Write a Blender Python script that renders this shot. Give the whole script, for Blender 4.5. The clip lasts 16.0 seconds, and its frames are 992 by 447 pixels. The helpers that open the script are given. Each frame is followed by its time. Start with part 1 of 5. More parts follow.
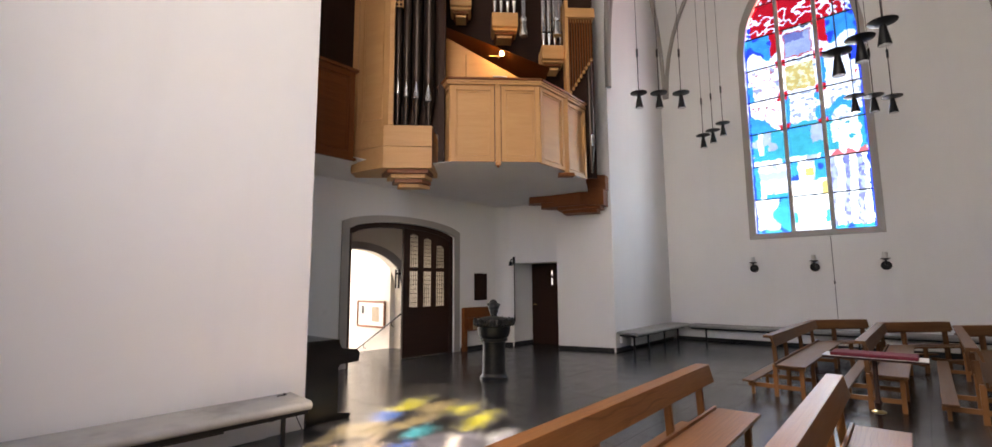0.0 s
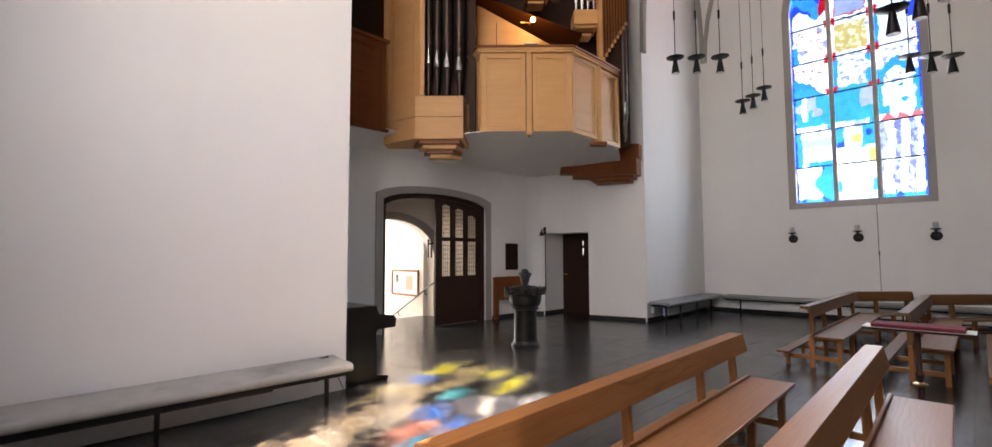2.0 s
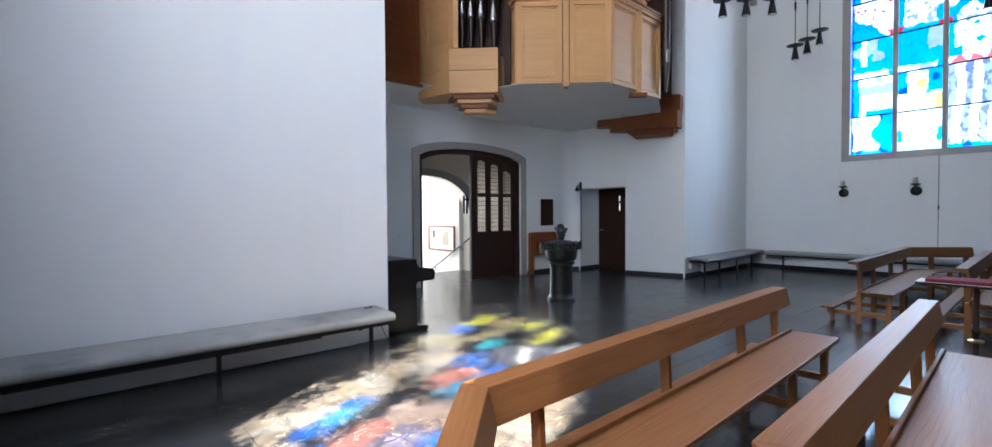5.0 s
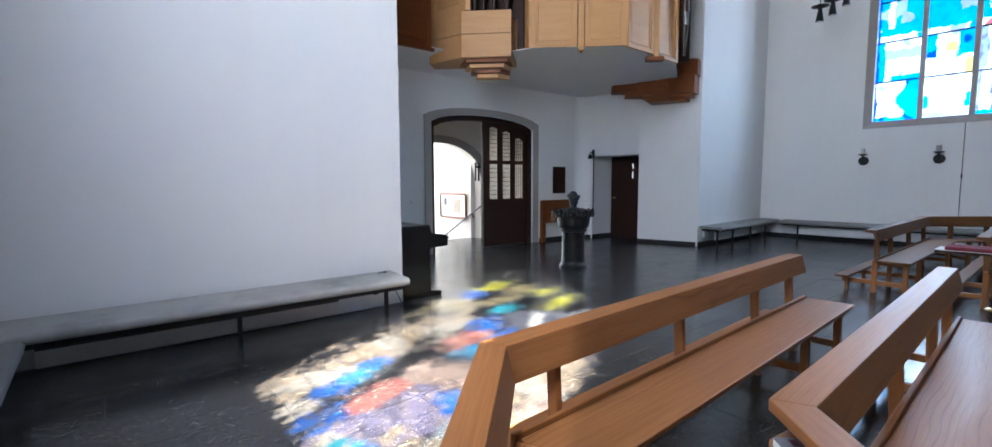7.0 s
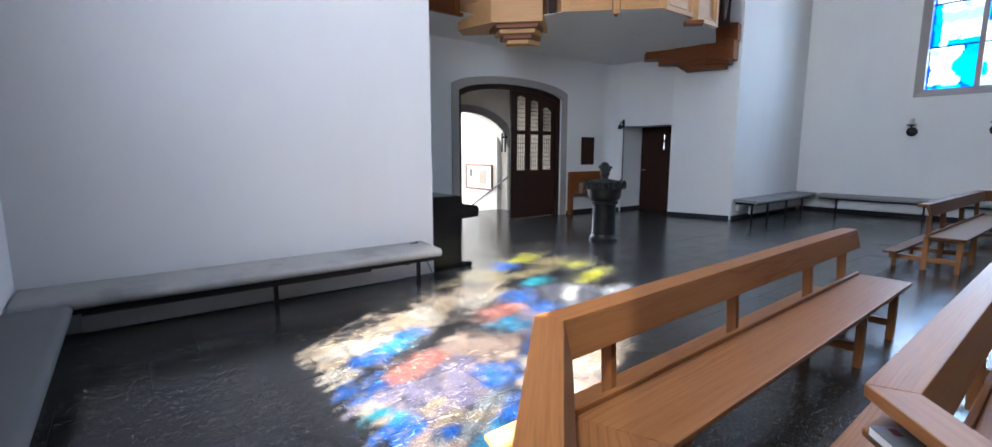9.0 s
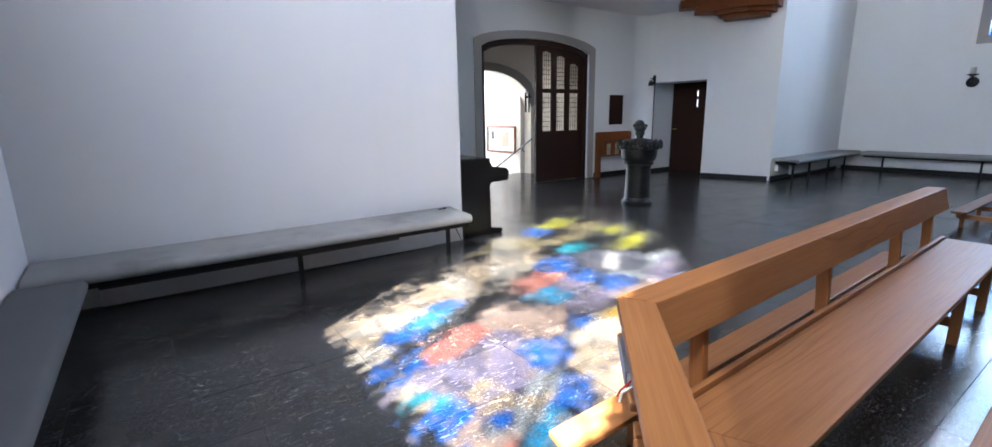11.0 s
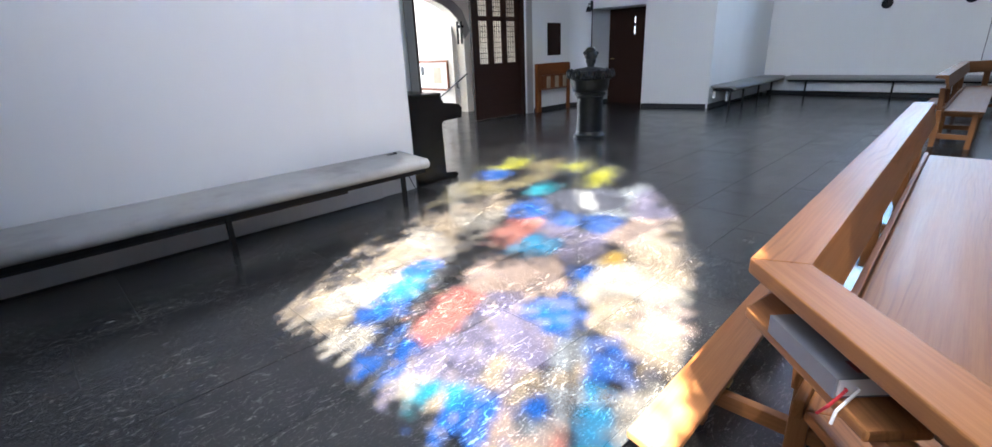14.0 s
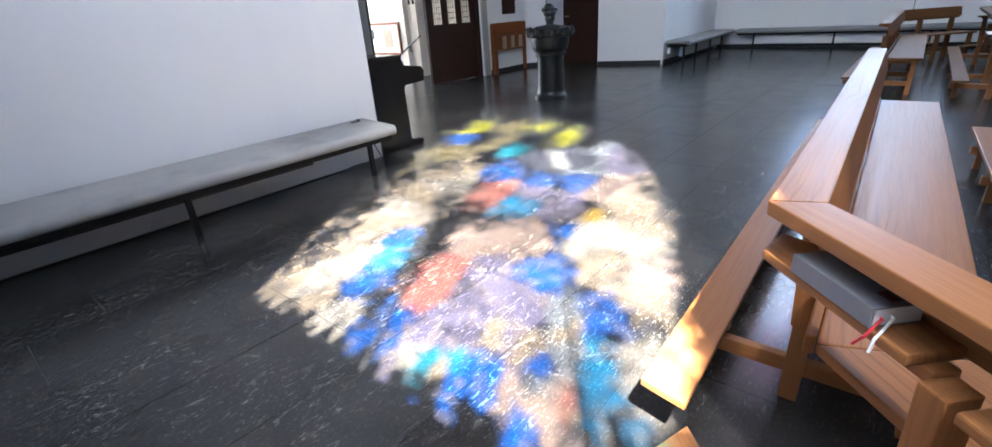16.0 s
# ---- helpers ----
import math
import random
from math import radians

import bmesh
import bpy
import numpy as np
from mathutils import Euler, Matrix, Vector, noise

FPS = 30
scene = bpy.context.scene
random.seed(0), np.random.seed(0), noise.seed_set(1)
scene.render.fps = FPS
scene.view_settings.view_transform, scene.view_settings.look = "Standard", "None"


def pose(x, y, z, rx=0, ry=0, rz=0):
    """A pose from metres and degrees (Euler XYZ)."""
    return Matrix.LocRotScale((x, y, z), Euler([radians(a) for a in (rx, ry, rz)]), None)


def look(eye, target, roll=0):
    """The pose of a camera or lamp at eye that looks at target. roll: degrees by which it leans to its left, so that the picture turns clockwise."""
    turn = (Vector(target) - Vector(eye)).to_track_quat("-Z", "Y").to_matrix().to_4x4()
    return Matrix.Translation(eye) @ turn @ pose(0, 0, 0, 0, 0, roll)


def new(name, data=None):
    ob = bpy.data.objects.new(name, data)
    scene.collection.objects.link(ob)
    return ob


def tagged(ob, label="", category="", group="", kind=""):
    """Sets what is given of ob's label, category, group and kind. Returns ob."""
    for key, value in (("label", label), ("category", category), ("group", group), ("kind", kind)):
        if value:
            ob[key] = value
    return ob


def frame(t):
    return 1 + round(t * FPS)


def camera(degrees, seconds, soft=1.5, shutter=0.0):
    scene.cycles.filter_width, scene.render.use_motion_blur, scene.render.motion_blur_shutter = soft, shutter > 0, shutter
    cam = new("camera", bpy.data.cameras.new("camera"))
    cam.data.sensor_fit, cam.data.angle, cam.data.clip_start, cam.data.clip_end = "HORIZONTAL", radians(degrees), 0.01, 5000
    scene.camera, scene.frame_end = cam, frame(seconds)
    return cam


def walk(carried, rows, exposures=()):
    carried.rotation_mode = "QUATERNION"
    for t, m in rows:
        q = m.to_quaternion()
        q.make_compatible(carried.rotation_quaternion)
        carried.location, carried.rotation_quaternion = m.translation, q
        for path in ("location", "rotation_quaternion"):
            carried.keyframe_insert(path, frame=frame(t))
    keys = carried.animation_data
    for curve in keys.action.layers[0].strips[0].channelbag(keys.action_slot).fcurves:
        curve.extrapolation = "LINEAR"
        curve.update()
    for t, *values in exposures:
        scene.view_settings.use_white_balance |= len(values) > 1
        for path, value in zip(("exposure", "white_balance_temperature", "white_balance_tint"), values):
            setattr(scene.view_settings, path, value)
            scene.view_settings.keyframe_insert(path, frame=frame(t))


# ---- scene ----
cam = camera(91.5, 16.0)

PATH = [
    (0, (-0.139, -0.648, 1.532), (1.348, 0.666, 1.781), -0.4),
    (0.5, (-0.159, -0.658, 1.537), (1.32, 0.67, 1.754), -0.3),
    (1, (-0.171, -0.662, 1.533), (1.291, 0.691, 1.717), -0.3),
    (1.5, (-0.167, -0.66, 1.52), (1.27, 0.723, 1.674), -0.2),
    (2, (-0.186, -0.661, 1.518), (1.224, 0.752, 1.647), -0.2),
    (2.5, (-0.196, -0.664, 1.517), (1.184, 0.78, 1.618), -0.4),
    (3, (-0.205, -0.662, 1.51), (1.152, 0.806, 1.581), -0.5),
    (3.5, (-0.202, -0.66, 1.498), (1.136, 0.826, 1.54), -0.5),
    (4, (-0.211, -0.652, 1.493), (1.115, 0.846, 1.507), -0.4),
    (6.5, (-0.218, -0.63, 1.463), (1.067, 0.896, 1.318), -0.3),
    (7, (-0.241, -0.62, 1.456), (1.031, 0.913, 1.28), -0.2),
    (7.5, (-0.247, -0.59, 1.45), (1.007, 0.955, 1.247), -0.2),
    (8, (-0.255, -0.545, 1.44), (0.982, 1.009, 1.209), -0.2),
    (8.5, (-0.268, -0.494, 1.44), (0.949, 1.071, 1.176), -0.1),
    (9, (-0.28, -0.451, 1.43), (0.917, 1.125, 1.14), -0.0),
    (9.2, (-0.268, -0.442, 1.427), (0.922, 1.136, 1.123), 0.1),
    (11.5, (-0.216, 0.03, 1.357), (0.899, 1.624, 0.891), -1.3),
    (12, (-0.236, 0.099, 1.347), (0.884, 1.678, 0.844), -1.8),
    (12.5, (-0.219, 0.174, 1.322), (0.904, 1.739, 0.786), -2.3),
    (13, (-0.148, 0.306, 1.283), (0.992, 1.851, 0.723), -2.7),
    (13.5, (-0.128, 0.428, 1.271), (1.089, 1.891, 0.655), -2.3),
    (14, (-0.179, 0.559, 1.274), (1.131, 1.914, 0.603), -2.5),
    (14.5, (-0.228, 0.633, 1.266), (1.129, 1.921, 0.559), -4.8),
    (15, (-0.246, 0.674, 1.254), (1.124, 1.925, 0.508), -4.8),
    (15.5, (-0.247, 0.685, 1.251), (1.126, 1.913, 0.471), -4.5),
    (16, (-0.25, 0.686, 1.246), (1.133, 1.883, 0.438), -3.9),
]

EXPO = ((0.0, 4.75, 7800, 21), (2.5, 4.75, 7600, 20), (3.7, 4.77, 6650, 15), (4.2, 4.8, 5900, 10), (7.0, 4.85, 5800, 10), (9.0, 4.9, 5850, 11), (16.0, 5.08, 5850, 11))
walk(cam, [(t, look(eye, target, roll)) for t, eye, target, roll in PATH], EXPO)

# ---- world, sun and window light ----
SUN_EL, SUN_AZ = radians(54.5), radians(35)
SUN_WAY = Vector((math.cos(SUN_EL) * math.cos(SUN_AZ), math.cos(SUN_EL) * math.sin(SUN_AZ), -math.sin(SUN_EL)))
world = bpy.data.worlds.new("sky")
scene.world = world
world.use_nodes = True
wn = world.node_tree.nodes
sky = wn.new("ShaderNodeTexSky")
sky.sky_type, sky.sun_disc = "NISHITA", False
sky.sun_elevation = SUN_EL
sky.sun_rotation = math.atan2(-SUN_WAY.x, -SUN_WAY.y)
world.node_tree.links.new(sky.outputs[0], wn["Background"].inputs[0])
wn["Background"].inputs[1].default_value = 0.05

sun_data = bpy.data.lights.new("sun", "SUN")
sun_data.energy, sun_data.angle, sun_data.color = 5.0, radians(0.65), (1.0, 0.95, 0.86)
sun = new("sun", sun_data)
sun.rotation_mode = "QUATERNION"
sun.rotation_quaternion = SUN_WAY.to_track_quat("-Z", "Y")
sun.location = (-8, -6, 14)


def window_light(name, eye, target, w, h, watts, colour):
    data = bpy.data.lights.new(name, "AREA")
    data.shape, data.size, data.size_y, data.energy, data.color = "RECTANGLE", w, h, watts, colour
    ob = new(name, data)
    ob.matrix_world = look(eye, target)
    return ob


window_light("sky_light_right", (14.35, 1.28, 6.2), (0, 1.28, 6.2), 2.7, 7.2, 66, (0.84, 0.96, 1.0))
window_light("sky_light_left", (-1.06, 0.36, 5.9), (9, 0.36, 5.9), 3.1, 6.2, 8, (0.84, 0.94, 1.0))
window_light("sky_light_porch", (5.9, 13.3, 1.6), (5.9, 8, 1.2), 2.2, 2.6, 12, (1.0, 0.98, 0.95))


# ---- materials ----
def mat(name, rough=0.6, metal=0.0):
    m = bpy.data.materials.new(name)
    m.use_nodes = True
    nt = m.node_tree
    b = nt.nodes["Principled BSDF"]
    b.inputs["Roughness"].default_value, b.inputs["Metallic"].default_value = rough, metal
    return m, nt, b


def node(nt, kind, **values):
    n = nt.nodes.new(kind)
    for k, v in values.items():
        n.inputs[k.replace("_", " ")].default_value = v
    return n


def ramp(nt, source, stops):
    r = nt.nodes.new("ShaderNodeValToRGB")
    e = r.color_ramp.elements
    e[0].position, e[0].color = stops[0][0], (*stops[0][1], 1)
    e[1].position, e[1].color = stops[-1][0], (*stops[-1][1], 1)
    for p, c in stops[1:-1]:
        x = e.new(p)
        x.color = (*c, 1)
    nt.links.new(source, r.inputs[0])
    return r.outputs[0]


def coords(nt, scale=(1, 1, 1), world_space=False):
    mp = nt.nodes.new("ShaderNodeMapping")
    mp.inputs["Scale"].default_value = scale
    if world_space:
        g = nt.nodes.new("ShaderNodeNewGeometry")
        nt.links.new(g.outputs["Position"], mp.inputs[0])
    else:
        tc = nt.nodes.new("ShaderNodeTexCoord")
        info = nt.nodes.new("ShaderNodeObjectInfo")
        add = nt.nodes.new("ShaderNodeVectorMath")
        mul = nt.nodes.new("ShaderNodeMath")
        mul.operation = "MULTIPLY"
        mul.inputs[1].default_value = 37.0
        nt.links.new(info.outputs["Random"], mul.inputs[0])
        nt.links.new(tc.outputs["Object"], add.inputs[0])
        nt.links.new(mul.outputs[0], add.inputs[1])
        nt.links.new(add.outputs[0], mp.inputs[0])
    return mp.outputs[0]


def noise_tex(nt, vec, scale, detail=4.0, rough=0.55, distort=0.0):
    n = node(nt, "ShaderNodeTexNoise", Scale=scale, Detail=detail, Roughness=rough, Distortion=distort)
    nt.links.new(vec, n.inputs["Vector"])
    return n.outputs[0]


def bump(nt, b, height, strength, dist=0.01):
    n = node(nt, "ShaderNodeBump", Strength=strength, Distance=dist)
    nt.links.new(height, n.inputs["Height"])
    nt.links.new(n.outputs[0], b.inputs["Normal"])


def mixed(nt, fac, a, c, mode="MIX"):
    n = nt.nodes.new("ShaderNodeMix")
    n.data_type, n.blend_type = "RGBA", mode
    for sock, val in ((n.inputs[0], fac), (n.inputs[6], a), (n.inputs[7], c)):
        if isinstance(val, bpy.types.NodeSocket):
            nt.links.new(val, sock)
        else:
            sock.default_value = val if not isinstance(val, tuple) else (*val, 1)
    return n.outputs[2]


def wood(name, dark, mid, light, rough=0.38, rings=7.0, spec=0.5, figure=0.0):
    """Grain runs along each part's own x axis."""
    m, nt, b = mat(name, rough)
    v = coords(nt, (0.55, rings, rings))
    big = noise_tex(nt, v, 1.6, 3, 0.5, 1.2)
    w = node(nt, "ShaderNodeTexWave", Scale=1.1, Distortion=14.0, Detail=3.0, Detail_Scale=0.7)
    w.bands_direction = "Y"
    nt.links.new(v, w.inputs["Vector"])
    fine = noise_tex(nt, coords(nt, (4, 160, 160)), 1.0, 3, 0.7)
    c1 = ramp(nt, w.outputs["Fac"], ((0.0, dark), (0.30, mid), (1.0, light)))
    c2 = ramp(nt, big, ((0.3, mid), (0.7, light)))
    c = mixed(nt, 0.86, c1, c2)
    if figure:
        # arched growth rings where the board is flat-sawn
        arcs = node(nt, "ShaderNodeTexWave", Scale=1.5, Distortion=11.0, Detail=1.0, Detail_Scale=0.6)
        arcs.bands_direction = "Y"
        nt.links.new(coords(nt, (1.6, 7.0, 7.0)), arcs.inputs["Vector"])
        lines = ramp(nt, arcs.outputs["Fac"], ((0.0, (figure,) * 3), (0.20, (0, 0, 0))))
        some = ramp(nt, noise_tex(nt, coords(nt, (1.1, 3.0, 3.0)), 1.0, 2, 0.5), ((0.46, (0, 0, 0)), (0.60, (1, 1, 1))))
        c = mixed(nt, mixed(nt, 1.0, lines, some, "MULTIPLY"), c, tuple(0.6 * k for k in dark))
    c = mixed(nt, 0.28, c, ramp(nt, fine, ((0.35, dark), (0.62, light))))
    nt.links.new(c, b.inputs["Base Color"])
    rr = node(nt, "ShaderNodeMapRange", To_Min=rough - 0.08, To_Max=rough + 0.14)
    nt.links.new(big, rr.inputs[0])
    nt.links.new(rr.outputs[0], b.inputs["Roughness"])
    bump(nt, b, fine, 0.12, 0.002)
    b.inputs["Specular IOR Level"].default_value = spec
    return m


def plaster(name, colour, dirt, amount=0.35):
    m, nt, b = mat(name, 0.85)
    v = coords(nt, (1, 1, 1), True)
    a = noise_tex(nt, v, 0.45, 5, 0.6)
    f = noise_tex(nt, v, 55, 4, 0.6)
    streak = noise_tex(nt, coords(nt, (1.2, 1.2, 0.18), True), 1.4, 4, 0.6)
    c = mixed(nt, ramp(nt, a, ((0.42, (0, 0, 0)), (0.8, (amount,) * 3))), colour, dirt)
    c = mixed(nt, ramp(nt, streak, ((0.52, (0, 0, 0)), (0.85, (amount,) * 3))), c, dirt)
    nt.links.new(c, b.inputs["Base Color"])
    bump(nt, b, f, 0.12, 0.004)
    return m


def plain(name, colour, rough=0.5, metal=0.0, vary=0.25, scale=9.0, bumpy=0.05):
    m, nt, b = mat(name, rough, metal)
    v = coords(nt)
    a = noise_tex(nt, v, scale, 5, 0.6)
    dark = tuple(x * (1 - vary) for x in colour)
    nt.links.new(ramp(nt, a, ((0.3, dark), (0.7, colour))), b.inputs["Base Color"])
    rr = node(nt, "ShaderNodeMapRange", To_Min=max(0.05, rough - 0.1), To_Max=min(1, rough + 0.1))
    nt.links.new(a, rr.inputs[0])
    nt.links.new(rr.outputs[0], b.inputs["Roughness"])
    if bumpy:
        bump(nt, b, noise_tex(nt, v, scale * 12, 3), bumpy, 0.004)
    return m


def slate_material():
    m, nt, b = mat("slate", 0.25)
    v = coords(nt, (1, 1, 1), True)
    info = nt.nodes.new("ShaderNodeObjectInfo")
    a = noise_tex(nt, v, 1.1, 6, 0.62)
    base = ramp(nt, a, ((0.3, (0.014, 0.014, 0.0145)), (0.7, (0.056, 0.054, 0.052))))
    tint = ramp(nt, info.outputs["Random"], ((0.0, (0.72, 0.73, 0.75)), (0.6, (1.0, 1.0, 1.0)), (1.0, (1.30, 1.29, 1.27))))
    base = mixed(nt, 1.0, base, tint, "MULTIPLY")
    # each slab has its own share of pale flakes, all lying along the cleft of the stone
    off = nt.nodes.new("ShaderNodeVectorMath")
    nt.links.new(info.outputs["Random"], off.inputs[0])
    off.operation = "SCALE"
    off.inputs["Scale"].default_value = 19.0
    add = nt.nodes.new("ShaderNodeVectorMath")
    nt.links.new(coords(nt, (6, 17, 1), True), add.inputs[0])
    nt.links.new(off.outputs[0], add.inputs[1])
    veins = noise_tex(nt, add.outputs[0], 1.7, 9, 0.74, 2.0)
    flakes = noise_tex(nt, coords(nt, (38, 105, 1), True), 1.0, 5, 0.7, 1.2)
    patch = noise_tex(nt, v, 1.3, 4, 0.6)
    pm = ramp(nt, patch, ((0.41, (0, 0, 0)), (0.57, (1.0, 1.0, 1.0))))
    vm = ramp(nt, veins, ((0.57, (0, 0, 0)), (0.64, (1, 1, 1))))
    fm = ramp(nt, flakes, ((0.60, (0, 0, 0)), (0.67, (1, 1, 1))))
    fac = mixed(nt, 1.0, mixed(nt, 1.0, vm, fm, "LIGHTEN"), pm, "MULTIPLY")
    c = mixed(nt, fac, base, (0.22, 0.215, 0.20))
    specks = noise_tex(nt, coords(nt, (60, 95, 60), True), 1.0, 4, 0.75)
    c = mixed(nt, ramp(nt, specks, ((0.55, (0, 0, 0)), (0.70, (0.22, 0.22, 0.22)))), c, (0.22, 0.215, 0.20))
    nt.links.new(c, b.inputs["Base Color"])
    r1 = noise_tex(nt, v, 3.2, 6, 0.65)
    rr = node(nt, "ShaderNodeMapRange", From_Min=0.3, From_Max=0.7, To_Min=0.18, To_Max=0.27)
    nt.links.new(r1, rr.inputs[0])
    nt.links.new(rr.outputs[0], b.inputs["Roughness"])
    b.inputs["Specular IOR Level"].default_value = 0.50
    h = mixed(nt, 0.5, noise_tex(nt, v, 9, 6, 0.65), mixed(nt, 0.5, veins, flakes))
    bump(nt, b, h, 0.035, 0.004)
    return m


def glass_material(name, colour, see=0.99):
    m = bpy.data.materials.new(name)
    m.use_nodes = True
    nt = m.node_tree
    nt.nodes.clear()
    out = nt.nodes.new("ShaderNodeOutputMaterial")
    tr = nt.nodes.new("ShaderNodeBsdfTransparent")
    tl = nt.nodes.new("ShaderNodeBsdfTranslucent")
    mx = nt.nodes.new("ShaderNodeMixShader")
    v = coords(nt, (1, 1, 1), True)
    n = noise_tex(nt, v, 9.0, 6, 0.7)
    n2 = noise_tex(nt, v, 2.6, 5, 0.65)
    lo = tuple(c * 0.85 for c in colour)
    c = mixed(nt, ramp(nt, n, ((0.34, (0, 0, 0)), (0.62, (1, 1, 1)))), lo, colour)
    c = mixed(nt, ramp(nt, n2, ((0.36, (0.5, 0.5, 0.5)), (0.55, (0, 0, 0)))), c, tuple(x * 0.55 for x in colour))
    nt.links.new(c, tr.inputs[0])
    nt.links.new(c, tl.inputs[0])
    mx.inputs[0].default_value = 1 - see
    nt.links.new(tr.outputs[0], mx.inputs[1])
    nt.links.new(tl.outputs[0], mx.inputs[2])
    nt.links.new(mx.outputs[0], out.inputs[0])
    return m


PLASTER = plaster("white_plaster", (0.77, 0.77, 0.765), (0.60, 0.59, 0.57), 0.22)
PLASTER_WARM = plaster("cream_plaster", (0.80, 0.76, 0.69), (0.62, 0.57, 0.49), 0.25)
# darker than the white walls only to weaken light bounced through the room
PLASTER_LOWBOUNCE = plaster("low_bounce_plaster", (0.36, 0.365, 0.375), (0.27, 0.27, 0.275), 0.4)
STONE = plaster("grey_sandstone", (0.36, 0.34, 0.32), (0.25, 0.23, 0.21), 0.5)
SLATE = slate_material()
JOINT = plain("dark_mortar", (0.035, 0.035, 0.037), 0.5)
OAK = wood("oiled_oak", (0.15, 0.057, 0.018), (0.240, 0.096, 0.031), (0.31, 0.136, 0.050), 0.40, 7.0, 0.14, 0.5)
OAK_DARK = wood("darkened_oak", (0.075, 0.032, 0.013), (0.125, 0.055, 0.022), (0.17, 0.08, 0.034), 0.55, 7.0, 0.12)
HONEY = wood("honey_oak", (0.46, 0.235, 0.090), (0.54, 0.290, 0.118), (0.60, 0.345, 0.150), 0.42, 4.0, 0.25)
BROWN = wood("brown_stained_oak", (0.09, 0.027, 0.008), (0.17, 0.050, 0.013), (0.23, 0.075, 0.021), 0.42, 7.0, 0.22)
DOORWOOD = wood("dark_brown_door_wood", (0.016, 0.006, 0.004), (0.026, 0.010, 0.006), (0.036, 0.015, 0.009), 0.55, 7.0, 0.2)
BLACKWOOD = plain("black_lacquer", (0.008, 0.007, 0.007), 0.22, 0, 0.2)
BLACK = plain("black_iron", (0.012, 0.012, 0.013), 0.45, 0.6)
SOCLE = plain("black_skirting", (0.012, 0.012, 0.014), 0.4)
BRONZE = plain("dark_patinated_bronze", (0.026, 0.027, 0.027), 0.40, 0.55, 0.4, 14, 0.3)
PEWTER = plain("dark_tin_pipe", (0.050, 0.034, 0.027), 0.34, 0.6, 0.12, 2, 0.0)
TIN = plain("polished_tin", (0.72, 0.72, 0.72), 0.22, 0.95, 0.2, 6)
BENCHTOP = plaster("pale_worn_bench_top", (0.36, 0.36, 0.35), (0.12, 0.12, 0.12), 0.95)
BENCHGREY = plaster("grey_bench_top", (0.27, 0.27, 0.27), (0.15, 0.15, 0.155), 0.7)
WHITEPAINT = plain("white_enamel", (0.74, 0.74, 0.73), 0.45, 0, 0.08)
REDCLOTH = plain("red_patterned_cloth", (0.22, 0.02, 0.035), 0.9, 0, 0.6, 40, 0.4)
PAPER = plain("paper", (0.78, 0.77, 0.74), 0.8, 0, 0.06)
GREYCOVER = plain("grey_book_cover", (0.15, 0.155, 0.17), 0.36, 0, 0.2, 20)
REDRIBBON = plain("red_ribbon", (0.55, 0.02, 0.03), 0.5)
DARKRED = plain("dark_red_print", (0.12, 0.006, 0.010), 0.5)
BEIGECOVER = plain("beige_cover", (0.42, 0.33, 0.22), 0.6)
BRASS = plain("brass", (0.6, 0.42, 0.16), 0.3, 0.9)
CREAMGLASS = glass_material("milky_lamp_glass", (0.9, 0.9, 0.88), 0.2)
LEADGLASS = glass_material("cathedral_glass", (0.70, 0.65, 0.58), 0.5)


def glow(name, colour, strength):
    m, nt, b = mat(name)
    b.inputs["Emission Color"].default_value = (*colour, 1)
    b.inputs["Emission Strength"].default_value = strength
    return m


BULB = glow("lit_bulb", (1.0, 0.62, 0.25), 5)

GLASS = {
    "white": glass_material("glass_white", (1.0, 0.9, 0.74)),
    "pale": glass_material("glass_pale", (0.62, 0.68, 0.74)),
    "blue": glass_material("glass_blue", (0.03, 0.24, 1.0)),
    "sky": glass_material("glass_sky", (0.05, 0.52, 1.0)),
    "teal": glass_material("glass_teal", (0.05, 0.55, 0.72)),
    "pink": glass_material("glass_pink", (1.0, 0.36, 0.3)),
    "rose": glass_material("glass_rose", (1.0, 0.74, 0.60)),
    "yellow": glass_material("glass_yellow", (0.88, 0.86, 0.08)),
    "gold": glass_material("glass_gold", (0.90, 0.58, 0.12)),
    "lilac": glass_material("glass_lilac", (0.42, 0.38, 0.60)),
    "deepblue": glass_material("glass_deep_blue", (0.006, 0.035, 0.42)),
    "deepsky": glass_material("glass_deep_sky", (0.004, 0.16, 0.40)),
    "deepteal": glass_material("glass_deep_teal", (0.006, 0.17, 0.19)),
    "deepred": glass_material("glass_deep_red", (0.36, 0.006, 0.01)),
    "deeplilac": glass_material("glass_deep_lilac", (0.09, 0.09, 0.18)),
    "ochre": glass_material("glass_ochre", (0.36, 0.24, 0.07)),
    "rosy": glass_material("glass_rosy", (0.34, 0.07, 0.07)),
    "amber": glass_material("glass_amber", (0.45, 0.38, 0.20)),
    "cream": glass_material("glass_cream", (0.85, 0.68, 0.48)),
    "milk": glass_material("glass_milk", (0.60, 0.61, 0.63)),
    "mist": glass_material("glass_mist", (0.20, 0.21, 0.27)),
    "opal": glass_material("glass_opal", (0.50, 0.50, 0.49), 0.03),
    "dark": glass_material("glass_dark", (0.07, 0.07, 0.09)),
    "grey": glass_material("glass_grey", (0.3, 0.31, 0.42)),
}


